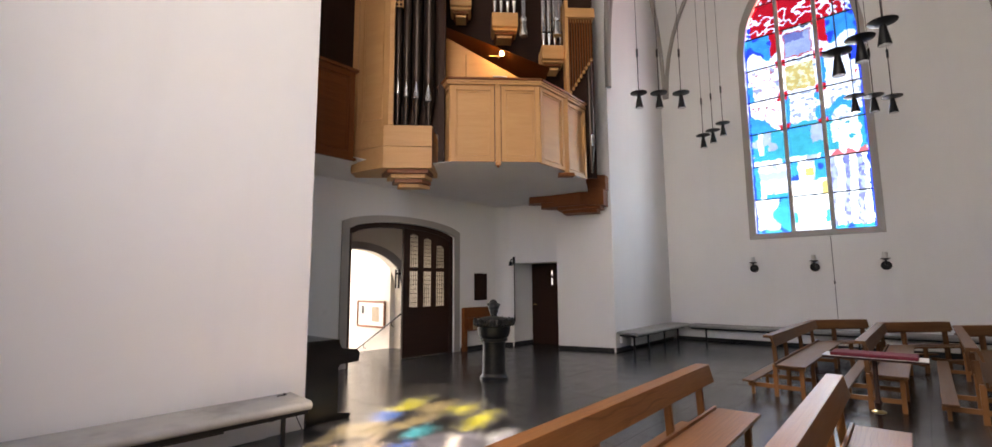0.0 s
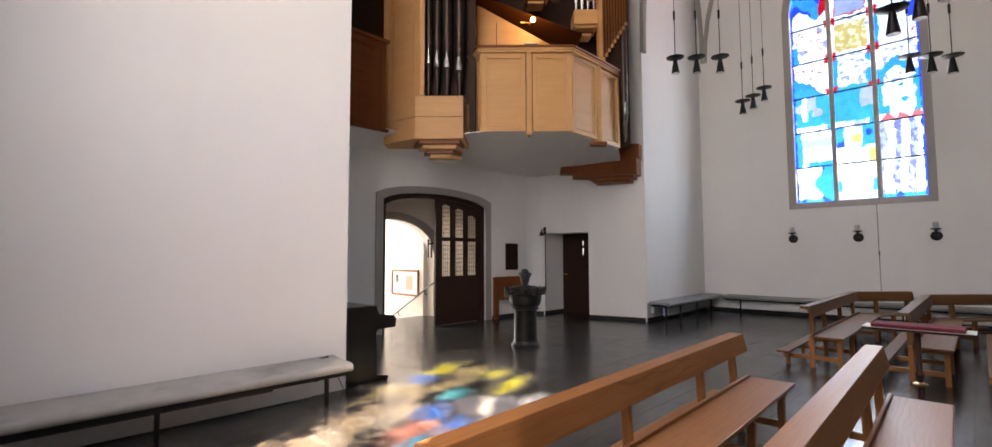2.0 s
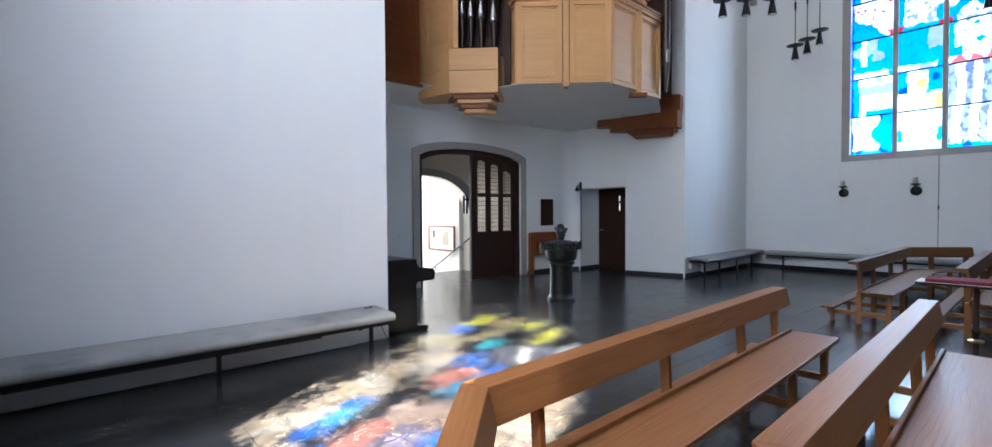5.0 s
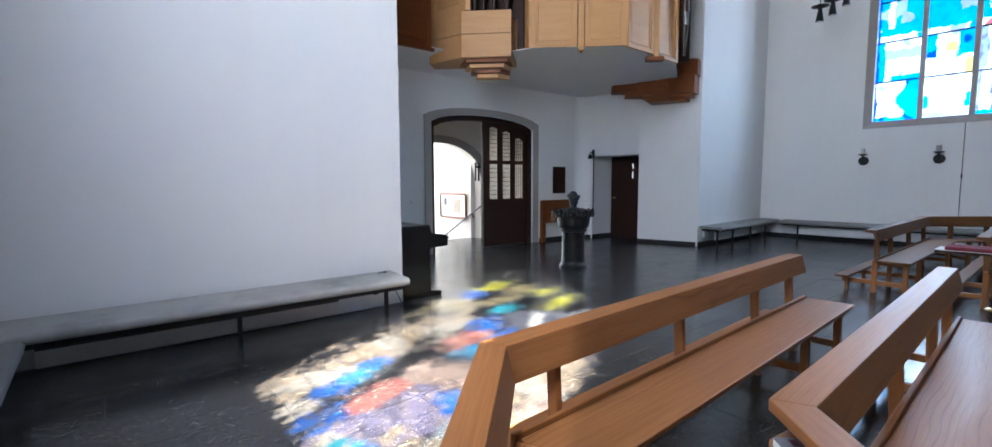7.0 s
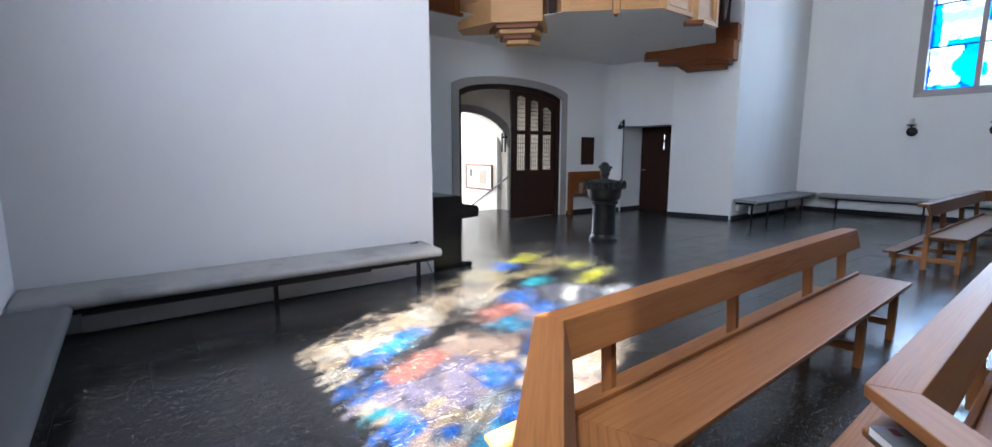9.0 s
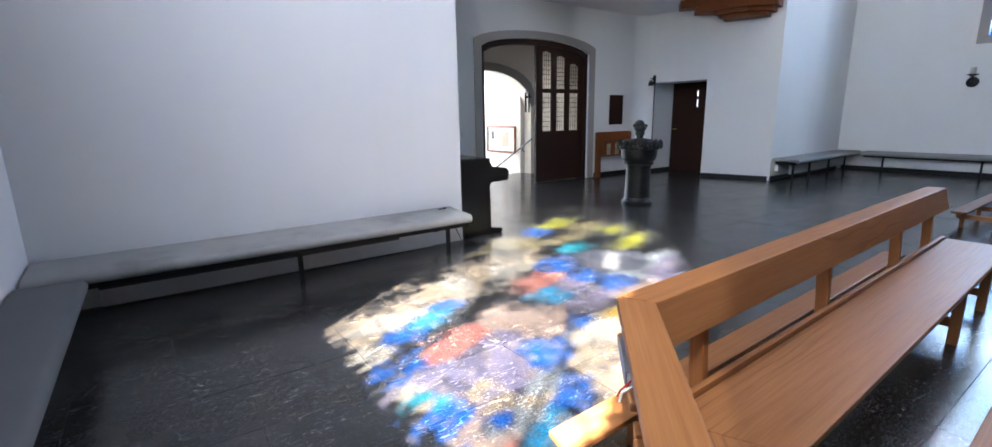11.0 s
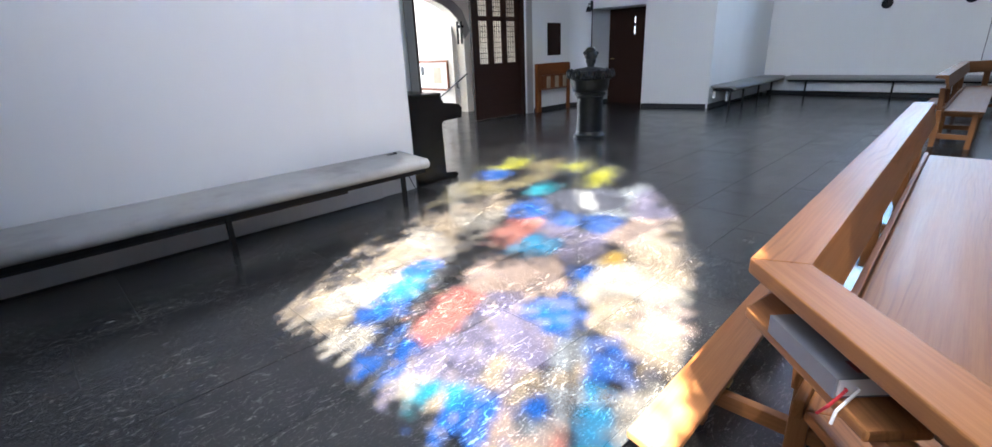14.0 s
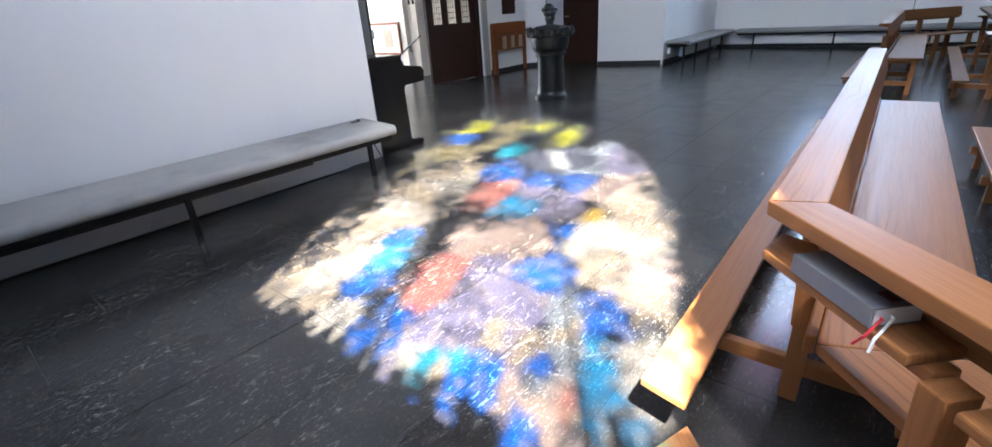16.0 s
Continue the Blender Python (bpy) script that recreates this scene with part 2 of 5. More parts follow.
# ---- mesh helpers ----
def part(name, bm, material, parent=None, label="", m=None, smooth=False):
    """Links a bmesh as one mesh object under a thing or a part."""
    me = bpy.data.meshes.new(name)
    bmesh.ops.recalc_face_normals(bm, faces=bm.faces)
    if smooth:
        for f in bm.faces:
            f.smooth = True
    bm.to_mesh(me)
    bm.free()
    for x in (material if isinstance(material, list) else [material]):
        me.materials.append(x)
    if smooth:
        me.set_sharp_from_angle(angle=radians(38))
    ob = new(name, me)
    if parent is not None:
        ob.parent = parent
    if m is not None:
        ob.matrix_basis = m
    if label:
        tagged(ob, label)
    return ob


def thing(name, m, label, category, group="", kind=""):
    ob = new(name)
    ob.empty_display_size = 0.1
    ob.matrix_basis = m
    return tagged(ob, label, category, group, kind)


def box_bm(lx, ly, lz, c=(0, 0, 0), bevel=0.0, bm=None):
    b = bmesh.new()
    bmesh.ops.create_cube(b, size=1)
    bmesh.ops.scale(b, vec=(lx, ly, lz), verts=b.verts)
    if bevel:
        bmesh.ops.bevel(b, geom=b.edges[:], offset=bevel, segments=2, profile=0.6, affect="EDGES")
    bmesh.ops.translate(b, vec=c, verts=b.verts)
    if bm is None:
        return b
    return join(bm, b)


def join(bm, b, m=None):
    if m is not None:
        bmesh.ops.transform(b, matrix=m, verts=b.verts)
    me = bpy.data.meshes.new("tmp")
    b.to_mesh(me)
    b.free()
    bm.from_mesh(me)
    bpy.data.meshes.remove(me)
    return bm


def along(a, b, up=(0, 0, 1)):
    """A pose at a whose x axis points to b."""
    a, b = Vector(a), Vector(b)
    x = (b - a).normalized()
    u = Vector(up)
    if abs(x.dot(u)) > 0.98:
        u = Vector((0, 1, 0))
    y = u.cross(x).normalized()
    z = x.cross(y)
    return Matrix.Translation(a) @ Matrix((x, y, z)).transposed().to_4x4()


def beam(name, a, b, w, h, material, parent=None, label="", bevel=0.004, up=(0, 0, 1)):
    n = (Vector(b) - Vector(a)).length
    return part(name, box_bm(n, w, h, (n / 2, 0, 0), bevel), material, parent, label, along(a, b, up))


def prism_bm(pts, z0, z1, shift=(0, 0), bevel=0.0):
    """An upright prism on a plan polygon; its foot is moved by shift."""
    bm = bmesh.new()
    lo = [bm.verts.new((x + shift[0], y + shift[1], z0)) for x, y in pts]
    hi = [bm.verts.new((x, y, z1)) for x, y in pts]
    bm.faces.new(lo[::-1])
    bm.faces.new(hi)
    n = len(pts)
    for i in range(n):
        bm.faces.new((lo[i], lo[(i + 1) % n], hi[(i + 1) % n], hi[i]))
    if bevel:
        bmesh.ops.bevel(bm, geom=bm.edges[:], offset=bevel, segments=2, profile=0.6, affect="EDGES")
    return bm


def slab_bm(pts, axis, c0, c1):
    """A polygon in an upright plane, (u, z) pairs, made thick along axis: 'x' (u is y) or 'y' (u is x)."""
    bm = bmesh.new()
    put = (lambda u, z, c: (c, u, z)) if axis == "x" else (lambda u, z, c: (u, c, z))
    lo = [bm.verts.new(put(u, z, c0)) for u, z in pts]
    hi = [bm.verts.new(put(u, z, c1)) for u, z in pts]
    bm.faces.new(lo)
    bm.faces.new(hi[::-1])
    n = len(pts)
    for i in range(n):
        bm.faces.new((lo[i], hi[i], hi[(i + 1) % n], lo[(i + 1) % n]))
    bm.normal_update()
    bmesh.ops.triangulate(bm, faces=[f for f in bm.faces if len(f.verts) > 4])
    return bm


def lathe_bm(profile, seg=32, c=(0, 0, 0)):
    bm = bmesh.new()
    rings = []
    for r, z in profile:
        rings.append([bm.verts.new((c[0] + r * math.cos(2 * math.pi * i / seg), c[1] + r * math.sin(2 * math.pi * i / seg), c[2] + z)) for i in range(seg)])
    for a, b in zip(rings, rings[1:]):
        for i in range(seg):
            bm.faces.new((a[i], a[(i + 1) % seg], b[(i + 1) % seg], b[i]))
    bm.faces.new(rings[0][::-1])
    bm.faces.new(rings[-1])
    return bm


def tube_bm(points, r, seg=8):
    """A round rod along points."""
    bm = bmesh.new()
    pts = [Vector(p) for p in points]
    rings = []
    for i, p in enumerate(pts):
        d = (pts[min(i + 1, len(pts) - 1)] - pts[max(i - 1, 0)]).normalized()
        u = Vector((0, 0, 1)) if abs(d.z) < 0.9 else Vector((1, 0, 0))
        x = d.cross(u).normalized()
        y = d.cross(x)
        rings.append([bm.verts.new(p + r * (math.cos(2 * math.pi * k / seg) * x + math.sin(2 * math.pi * k / seg) * y)) for k in range(seg)])
    for a, b in zip(rings, rings[1:]):
        for k in range(seg):
            bm.faces.new((a[k], a[(k + 1) % seg], b[(k + 1) % seg], b[k]))
    bm.faces.new(rings[0])
    bm.faces.new(rings[-1])
    return bm


def structure(name, bm, material, label, category):
    return tagged(part(name, bm, material), label, category, "", "structure")


def at(x, y, z=0, rz=0):
    return pose(x, y, z, 0, 0, rz)


# ---- the large structure ----
TOP = 12.0
XL, XR = -1.03, 13.45
YREAR = -18.0


def pointed(y, mid, half, spring):
    """Height of an equilateral pointed arch over y."""
    d = abs(y - mid)
    r = 2 * half
    return spring + math.sqrt(max(0.0, r * r - (d + half) ** 2))


def pointed_outline(mid, half, spring, n=12):
    ys = [mid - half + 2 * half * i / (2 * n) for i in range(2 * n + 1)]
    return [(y, pointed(y, mid, half, spring)) for y in ys]


def window_wall(name, x_in, x_out, y0, y1, mid, half, sill, spring, label):
    """A wall in a plane of constant x with one pointed window opening right through it."""
    bm = slab_bm([(y0, 0), (mid - half, 0), (mid - half, spring), (mid - half, TOP), (y0, TOP)], "x", x_in, x_out)
    join(bm, slab_bm([(mid + half, 0), (y1, 0), (y1, TOP), (mid + half, TOP)], "x", x_in, x_out))
    join(bm, slab_bm([(mid - half, 0), (mid + half, 0), (mid + half, sill), (mid - half, sill)], "x", x_in, x_out))
    arch = pointed_outline(mid, half, spring)
    join(bm, slab_bm(arch + [(mid + half, TOP), (mid - half, TOP)], "x", x_in, x_out))
    return structure(name, bm, PLASTER, label, "wall")


WIN_R, WIN_L = 1.285, 0.36
window_wall("wall_window", XR, XR + 0.6, YREAR, 5.2, WIN_R, 1.37, 2.61, 7.6, "tall white plastered nave wall with a pointed window")
window_wall("wall_sun_side", XL, XL - 0.3, YREAR, 4.52, WIN_L, 1.65, 2.66, 8.6, "white plastered nave wall with a pointed stained window")
structure("wall_screen", prism_bm([(XL, 4.52), (2.555, 4.52), (2.555, 7.55), (XL, 7.55)], 0, TOP), PLASTER, "broad plain white plastered wall block", "wall")

# wall with the arched church door
D0, D1 = 4.89, 7.66


def door_arch(x, spring=2.62, rise=0.29, lo=D0, hi=D1):
    k = (x - (lo + hi) / 2) / ((hi - lo) / 2)
    return spring + rise * math.sqrt(max(0, 1 - k * k * 0.92)) - rise * math.sqrt(0.08)


ARCH = [(D0 + (D1 - D0) * i / 16, door_arch(D0 + (D1 - D0) * i / 16)) for i in range(17)]
bm = slab_bm([(2.5, 0), (D0, 0), (D0, TOP), (2.5, TOP)], "y", 7.55, 8.0)
join(bm, slab_bm([(D1, 0), (9.42, 0), (9.42, TOP), (D1, TOP)], "y", 7.55, 8.0))
for (xa, za), (xb, zb) in zip(ARCH, ARCH[1:]):
    join(bm, slab_bm([(xa, za), (xb, zb), (xb, TOP), (xa, TOP)], "y", 7.55, 8.0))
structure("wall_door", bm, PLASTER, "white plastered wall with an arched church door", "wall")
# splayed wall with the small door's recess
bm = prism_bm([(9.42, 7.55), (9.42, 7.25), (10.9, 7.25), (10.9, 7.55)], 0, TOP)
join(bm, prism_bm([(9.60, 6.0), (9.95, 4.74), (9.95, 4.70), (10.9, 4.727), (10.9, 6.0)], 0, TOP))
join(bm, prism_bm([(9.42, 7.25), (9.60, 6.0), (10.9, 6.0), (10.9, 7.25)], 2.06, TOP))
structure("wall_small_door", bm, PLASTER, "splayed white plastered wall with a small door recess", "wall")
bm = prism_bm([(9.425, 7.555), (9.08, 7.552)] + [(9.08 + 0.34 * math.sin(radians(9 * k)), 7.21 + 0.34 * math.cos(radians(9 * k))) for k in range(1, 11)], 0, 3.6)
tagged(part("wall_corner_cove", bm, PLASTER, None, "", None, True), "rounded white plastered wall corner", "wall", "", "structure")
structure("wall_pier", prism_bm([(10.9, 4.727), (XR, 4.80), (XR, 5.2), (10.9, 5.2)], 0, TOP), PLASTER, "white plastered pier wall above a bench", "wall")
# rear wall behind the camera and ceiling, greyed so they bounce less light
structure("wall_rear", slab_bm([(XL - 0.3, 0), (XR + 0.6, 0), (XR + 0.6, TOP), (XL - 0.3, TOP)], "y", YREAR - 0.4, YREAR), PLASTER_LOWBOUNCE, "unseen plain rear wall, greyed to cut bounced light", "wall")
structure("ceiling", box_bm(16, 28, 0.3, (6.2, -5.1, TOP + 0.15)), PLASTER_LOWBOUNCE, "plain ceiling, greyed to cut bounced light", "ceiling")

# floor bed under the slabs
structure("floor", prism_bm([(XL - 0.3, YREAR - 0.4), (XR + 0.6, YREAR - 0.4), (XR + 0.6, 5.2), (10.9, 5.2), (10.9, 8.0), (7.9, 8.0), (7.9, 9.0), (4.2, 9.0), (4.2, 8.0), (XL - 0.3, 8.0)], -0.3, -0.005),
          JOINT, "dark polished slate slab floor", "floor")

# skirtings
def skirting(name, a, b, depth=0.02, h=0.085):
    ob = beam(name, (a[0], a[1], h / 2), (b[0], b[1], h / 2), depth, h, SOCLE)
    return tagged(ob, "low black skirting along the wall", "skirting", "", "structure")


skirting("baseboard_door_right", (7.86, 7.538), (9.10, 7.538))
skirting("baseboard_cove", (9.09, 7.535), (9.40, 7.24))
skirting("baseboard_door_left", (2.63, 7.538), (4.70, 7.538))
skirting("baseboard_recess", (9.42, 7.238), (10.22, 7.238))
skirting("baseboard_splay", (9.592, 5.99), (9.94, 4.735))
skirting("baseboard_pier", (9.95, 4.688), (XR, 4.788))
skirting("baseboard_window", (XR - 0.012, 4.68), (XR - 0.012, YREAR))
skirting("baseboard_screen_end", (2.567, 4.52), (2.567, 7.53))


# ---- stained glass windows ----
def stained_window(name, xg, mid, choose, label, facing, bar=0.022, stone=0.075, deep=0.12, fine=1, half=1.37, spring=7.6, sill=2.61):
    """Three lights of seven and more leaded panels in a stone frame. facing: -1 if the room lies towards lower x."""
    w = thing(name, at(xg, mid, sill), label, "window", "", "structure")
    fh = half - 0.15
    third = 0.395 * half / 1.32
    outer = [(y - mid, z - sill) for y, z in pointed_outline(mid, half, spring)]
    inner = [(y - mid, z - sill) for y, z in pointed_outline(mid, fh, spring)]
    bm = bmesh.new()
    depth = 0.20
    ro = [(-half, 0)] + outer + [(half, 0)]
    ri = [(-fh, 2.76 - sill)] + inner + [(fh, 2.76 - sill)]
    rows = []
    front = 0.19 * facing
    for x in (front, -0.10 * facing):
        rows.append(([bm.verts.new((x, y, z)) for y, z in ro], [bm.verts.new((x * (0.7 if x == front else 1), y, z)) for y, z in ri]))
    n = len(ro)
    for k in range(n):
        j = (k + 1) % n
        (a0, b0), (a1, b1) = rows
        bm.faces.new((a0[k], a0[j], b0[j], b0[k]))
        bm.faces.new((a1[k], b1[k], b1[j], a1[j]))
        bm.faces.new((b0[k], b0[j], b1[j], b1[k]))
        bm.faces.new((a0[k], a1[k], a1[j], a0[j]))
    part("window_frame", bm, STONE, w, "grey sandstone surround")
    for y in (-third, third):
        top = pointed(mid + y, mid, fh, spring) - sill
        part("mullion", box_bm(deep, stone, top - 0.08, (0.02 * facing, y, (top + 0.08) / 2 + 0.01), 0.012), STONE, w)
    rnd = random.Random(int(mid * 100))
    step = 0.87
    for lane in range(3):
        ya, yb = ((-fh, -third - 0.003), (0.003 - third, third - 0.003), (third + 0.003, fh))[lane]
        for row in range(11):
            za, zb = 2.76 + row * step, 2.76 + (row + 1) * step
            cap = lambda y: pointed(mid + y, mid, fh, spring) - 0.01
            if za > max(cap(ya), cap(yb)):
                continue
            nu, nv = 18 * fine, 21 * fine
            bm = bmesh.new()
            grid = {}
            for i in range(nu + 1):
                for j in range(nv + 1):
                    jit = 0.012 / fine if 0 < i < nu and 0 < j < nv else 0
                    y = ya + (yb - ya) * i / nu + rnd.uniform(-jit, jit)
                    z = za + (zb - za) * j / nv + rnd.uniform(-jit, jit)
                    grid[i, j] = bm.verts.new((0, y, min(z, cap(y)) - sill))
            names = sorted(GLASS)
            for i in range(nu):
                for j in range(nv):
                    vs = [grid[i, j], grid[i + 1, j], grid[i + 1, j + 1], grid[i, j + 1]]
                    if max(v.co.z for v in vs) - min(v.co.z for v in vs) < 0.005:
                        continue
                    cy = sum(v.co.y for v in vs) / 4
                    cz = sum(v.co.z for v in vs) / 4 + sill
                    kind = choose(mid + cy, cz, lane, row, rnd)
                    if kind == "open":
                        continue
                    f = bm.faces.new(vs)
                    f.material_index = names.index(kind)
            me_parts = [GLASS[k] for k in names]
            ob = part("pane", bm, me_parts, w)
            if row:
                part("saddle_bar", box_bm(bar, yb - ya + 0.06, bar, (0.02 * facing, (ya + yb) / 2, za - sill)), BLACK, w)
    return w


# visible window: each panel's drawing, u and v from its lower corner, light 0 to 2 as seen from the room
def choose_right(y, z, lane, row, rnd):
    light = 2 - lane
    u = 0.5 - (y - WIN_R - (0.815, 0.0, -0.815)[light]) / 0.81
    v = (z - 2.76) / 0.87 - row
    n1 = noise.noise(Vector((y * 4.0, z * 4.0, 8.3)))
    n2 = noise.noise(Vector((y * 11.0, z * 11.0, 1.3)))
    u, v = u + 0.05 * n1 + 0.02 * n2, v + 0.05 * n2 + 0.04 * n1
    white = "mist" if n1 > 0.33 else "milk"
    blue = "deepblue" if n1 < -0.25 else "deepsky"
    edge = min(u, 1 - u)
    outer = u if light == 0 else 1 - u if light == 2 else edge
    net = abs(noise.noise(Vector((y * 9.0, z * 9.0, 2.2)))) < 0.07
    if outer < 0.045 and light != 1:
        return "deepblue"
    if row in (3, 4, 5) and edge < 0.13 and (v < 0.14 or v > 0.9) and light + u > 0.5 and light + u < 2.5:
        return "deepred"
    if row == 0:
        if light == 0:
            return blue if u > 0.56 + 0.08 * math.sin(9 * v) or v < 0.10 else ("mist" if v < 0.42 and u > 0.2 else white)
        if light == 1:
            return "deepsky" if edge < 0.14 and 0.22 < v < 0.55 else ("mist" if v < 0.16 else white)
    if row == 1:
        if light == 0:
            return "deepsky" if u < 0.17 or (v < 0.14 and u > 0.3) else ("mist" if 0.55 < v < 0.8 else white)
        if light == 1:
            if v > 0.45 and (u < 0.24 or u > 0.68):
                return blue
            return "ochre" if (0.42 < u < 0.66 and 0.55 < v < 0.78) or (u > 0.8 and v < 0.35) else white
    if row < 2:
        if v < 0.12 and row == 0:
            return blue
        fold = math.sin(u * 19.0 + 0.9 * math.sin((v + row) * 3.1))
        if fold > 0.15:
            return "deeplilac" if fold < 0.32 or n2 > 0.12 else "mist"
        return "milk"
    if row == 2:
        if light == 2:
            if v < 0.17:
                return "rosy" if math.sin(u * 20) * 0.5 + v * 6 < 0.75 else white
            if edge < 0.16 + 0.08 * n1 or (u < 0.3 and v < 0.4):
                return "deepteal"
            return "deepteal" if n2 > 0.36 else "milk"
        if v < 0.16:
            return white if u < 0.86 else "deepsky"
        if light == 0:
            return "milk" if 0.22 < u < 0.36 and v > 0.35 else ("mist" if n1 > 0.25 else "deepteal")
        return "mist" if u > 0.68 and v > 0.5 else ("deepsky" if v > 0.84 or u < 0.1 else "deepteal")
    if row == 3:
        if light == 0:
            return "deepsky" if v < 0.62 - 0.7 * (u - 0.3) ** 2 - 0.55 * u else ("rosy" if net else "milk")
        if light == 1:
            if edge < 0.15 + 0.10 * n1:
                return "deepsky"
            if v < 0.12:
                return "deepteal"
            return "mist" if n2 > 0.20 else "milk"
        wave = 0.30 + 0.20 * math.sin(u * 6.0 - 1.2)
        return "deepsky" if abs(v - wave) < 0.13 or (u < 0.2 and v < 0.4) else ("mist" if n2 > 0.3 else "milk")
    if row == 4:
        if light == 0:
            return "deepsky" if u < 0.17 and v < 0.5 else ("rosy" if net else white)
        if light == 1:
            return ("ochre" if n2 > -0.05 or net else "amber") if abs(u - 0.5) < 0.38 and abs(v - 0.5) < 0.38 else white
        return "deepblue" if u > 0.78 and v > 0.6 else ("rosy" if net and u > 0.4 else ("deepsky" if u < 0.15 else "milk"))
    if row == 5:
        if light == 1:
            box = max(abs(u - 0.5), abs(v - 0.5))
            return "dark" if box > 0.46 else ("milk" if box > 0.38 else ("rosy" if box > 0.34 else ("deeplilac" if v > 0.6 and u < 0.7 else "mist")))
        w = u if light == 0 else 1 - u
        if v < 0.36 + 0.14 * math.sin(7 * w):
            return "milk"
        return "deepred" if w > 0.76 else blue
    return "milk" if abs(noise.noise(Vector((y * 6.5, z * 6.5, 2.2)))) < 0.12 and v < 0.7 else ("deepblue" if light != 1 and outer < 0.22 else "deepred")


# colours that the sun throws on the floor: place on the floor (x, y) and reach
WARM_PATCHES = {
    "yellow": ((3.92, 4.47, 0.19), (4.26, 3.81, 0.18), (4.00, 3.30, 0.16)),
    "gold": ((2.30, 2.06, 0.12),),
    "amber": ((2.95, 3.97, 0.26), (3.45, 3.85, 0.18), (4.05, 4.15, 0.2)),
    "pink": ((2.32, 2.94, 0.19), (1.28, 2.40, 0.22), (1.06, 2.28, 0.20), (0.83, 1.36, 0.10)),
    "rose": ((1.74, 2.34, 0.26), (1.55, 2.47, 0.20), (1.80, 2.18, 0.15), (2.76, 2.16, 0.24), (0.78, 1.43, 0.20), (1.82, 1.52, 0.20)),
}
PALE_PATCHES = {
    "white": ((2.22, 3.31, 0.26), (1.76, 3.27, 0.24), (2.05, 1.89, 0.26), (2.05, 1.67, 0.24), (1.02, 2.90, 0.22), (0.80, 2.83, 0.22), (0.66, 2.53, 0.18), (0.68, 2.01, 0.16), (1.14, 1.26, 0.18)),
    "cream": ((1.46, 3.18, 0.26), (1.99, 3.32, 0.26), (2.60, 1.92, 0.30), (1.79, 1.70, 0.24), (0.68, 2.98, 0.15), (0.69, 2.73, 0.20), (1.02, 1.83, 0.11), (0.71, 1.85, 0.10), (1.05, 1.66, 0.10), (1.17, 1.56, 0.13),
              (1.60, 1.46, 0.22), (1.19, 3.10, 0.22), (2.55, 3.55, 0.24), (2.30, 1.75, 0.22)),
    "pale": ((3.31, 2.65, 0.26), (1.05, 1.49, 0.15), (1.26, 1.64, 0.15), (0.86, 1.49, 0.12)),
}
COOL_PATCHES = {
    "blue": ((3.43, 4.24, 0.17), (2.75, 3.17, 0.18), (2.71, 2.75, 0.15), (2.86, 2.48, 0.15), (2.02, 2.12, 0.12), (1.37, 2.93, 0.12), (0.96, 2.66, 0.18), (1.47, 2.02, 0.11), (1.51, 1.87, 0.18), (0.75, 2.22, 0.20),
             (0.67, 2.19, 0.14), (0.65, 1.71, 0.18), (1.34, 1.47, 0.22), (0.92, 1.53, 0.11), (0.65, 1.41, 0.15)),
    "sky": ((2.17, 2.58, 0.18), (1.15, 2.75, 0.16), (0.76, 1.84, 0.10), (1.15, 1.41, 0.15), (1.02, 1.32, 0.19)),
    "teal": ((3.31, 3.53, 0.14), (0.69, 1.91, 0.11)),
    "lilac": ((1.04, 2.03, 0.30), (1.25, 2.00, 0.24), (1.39, 2.19, 0.22), (2.47, 2.67, 0.16), (0.60, 2.03, 0.12), (3.39, 2.48, 0.22), (0.84, 2.09, 0.20), (2.33, 2.31, 0.20), (1.19, 1.81, 0.20)),
}
PATCHES = [(px, py, reach, colour) for group in (WARM_PATCHES, PALE_PATCHES, COOL_PATCHES) for colour, spots in group.items() for px, py, reach in spots]
XG_L = XL - 0.22


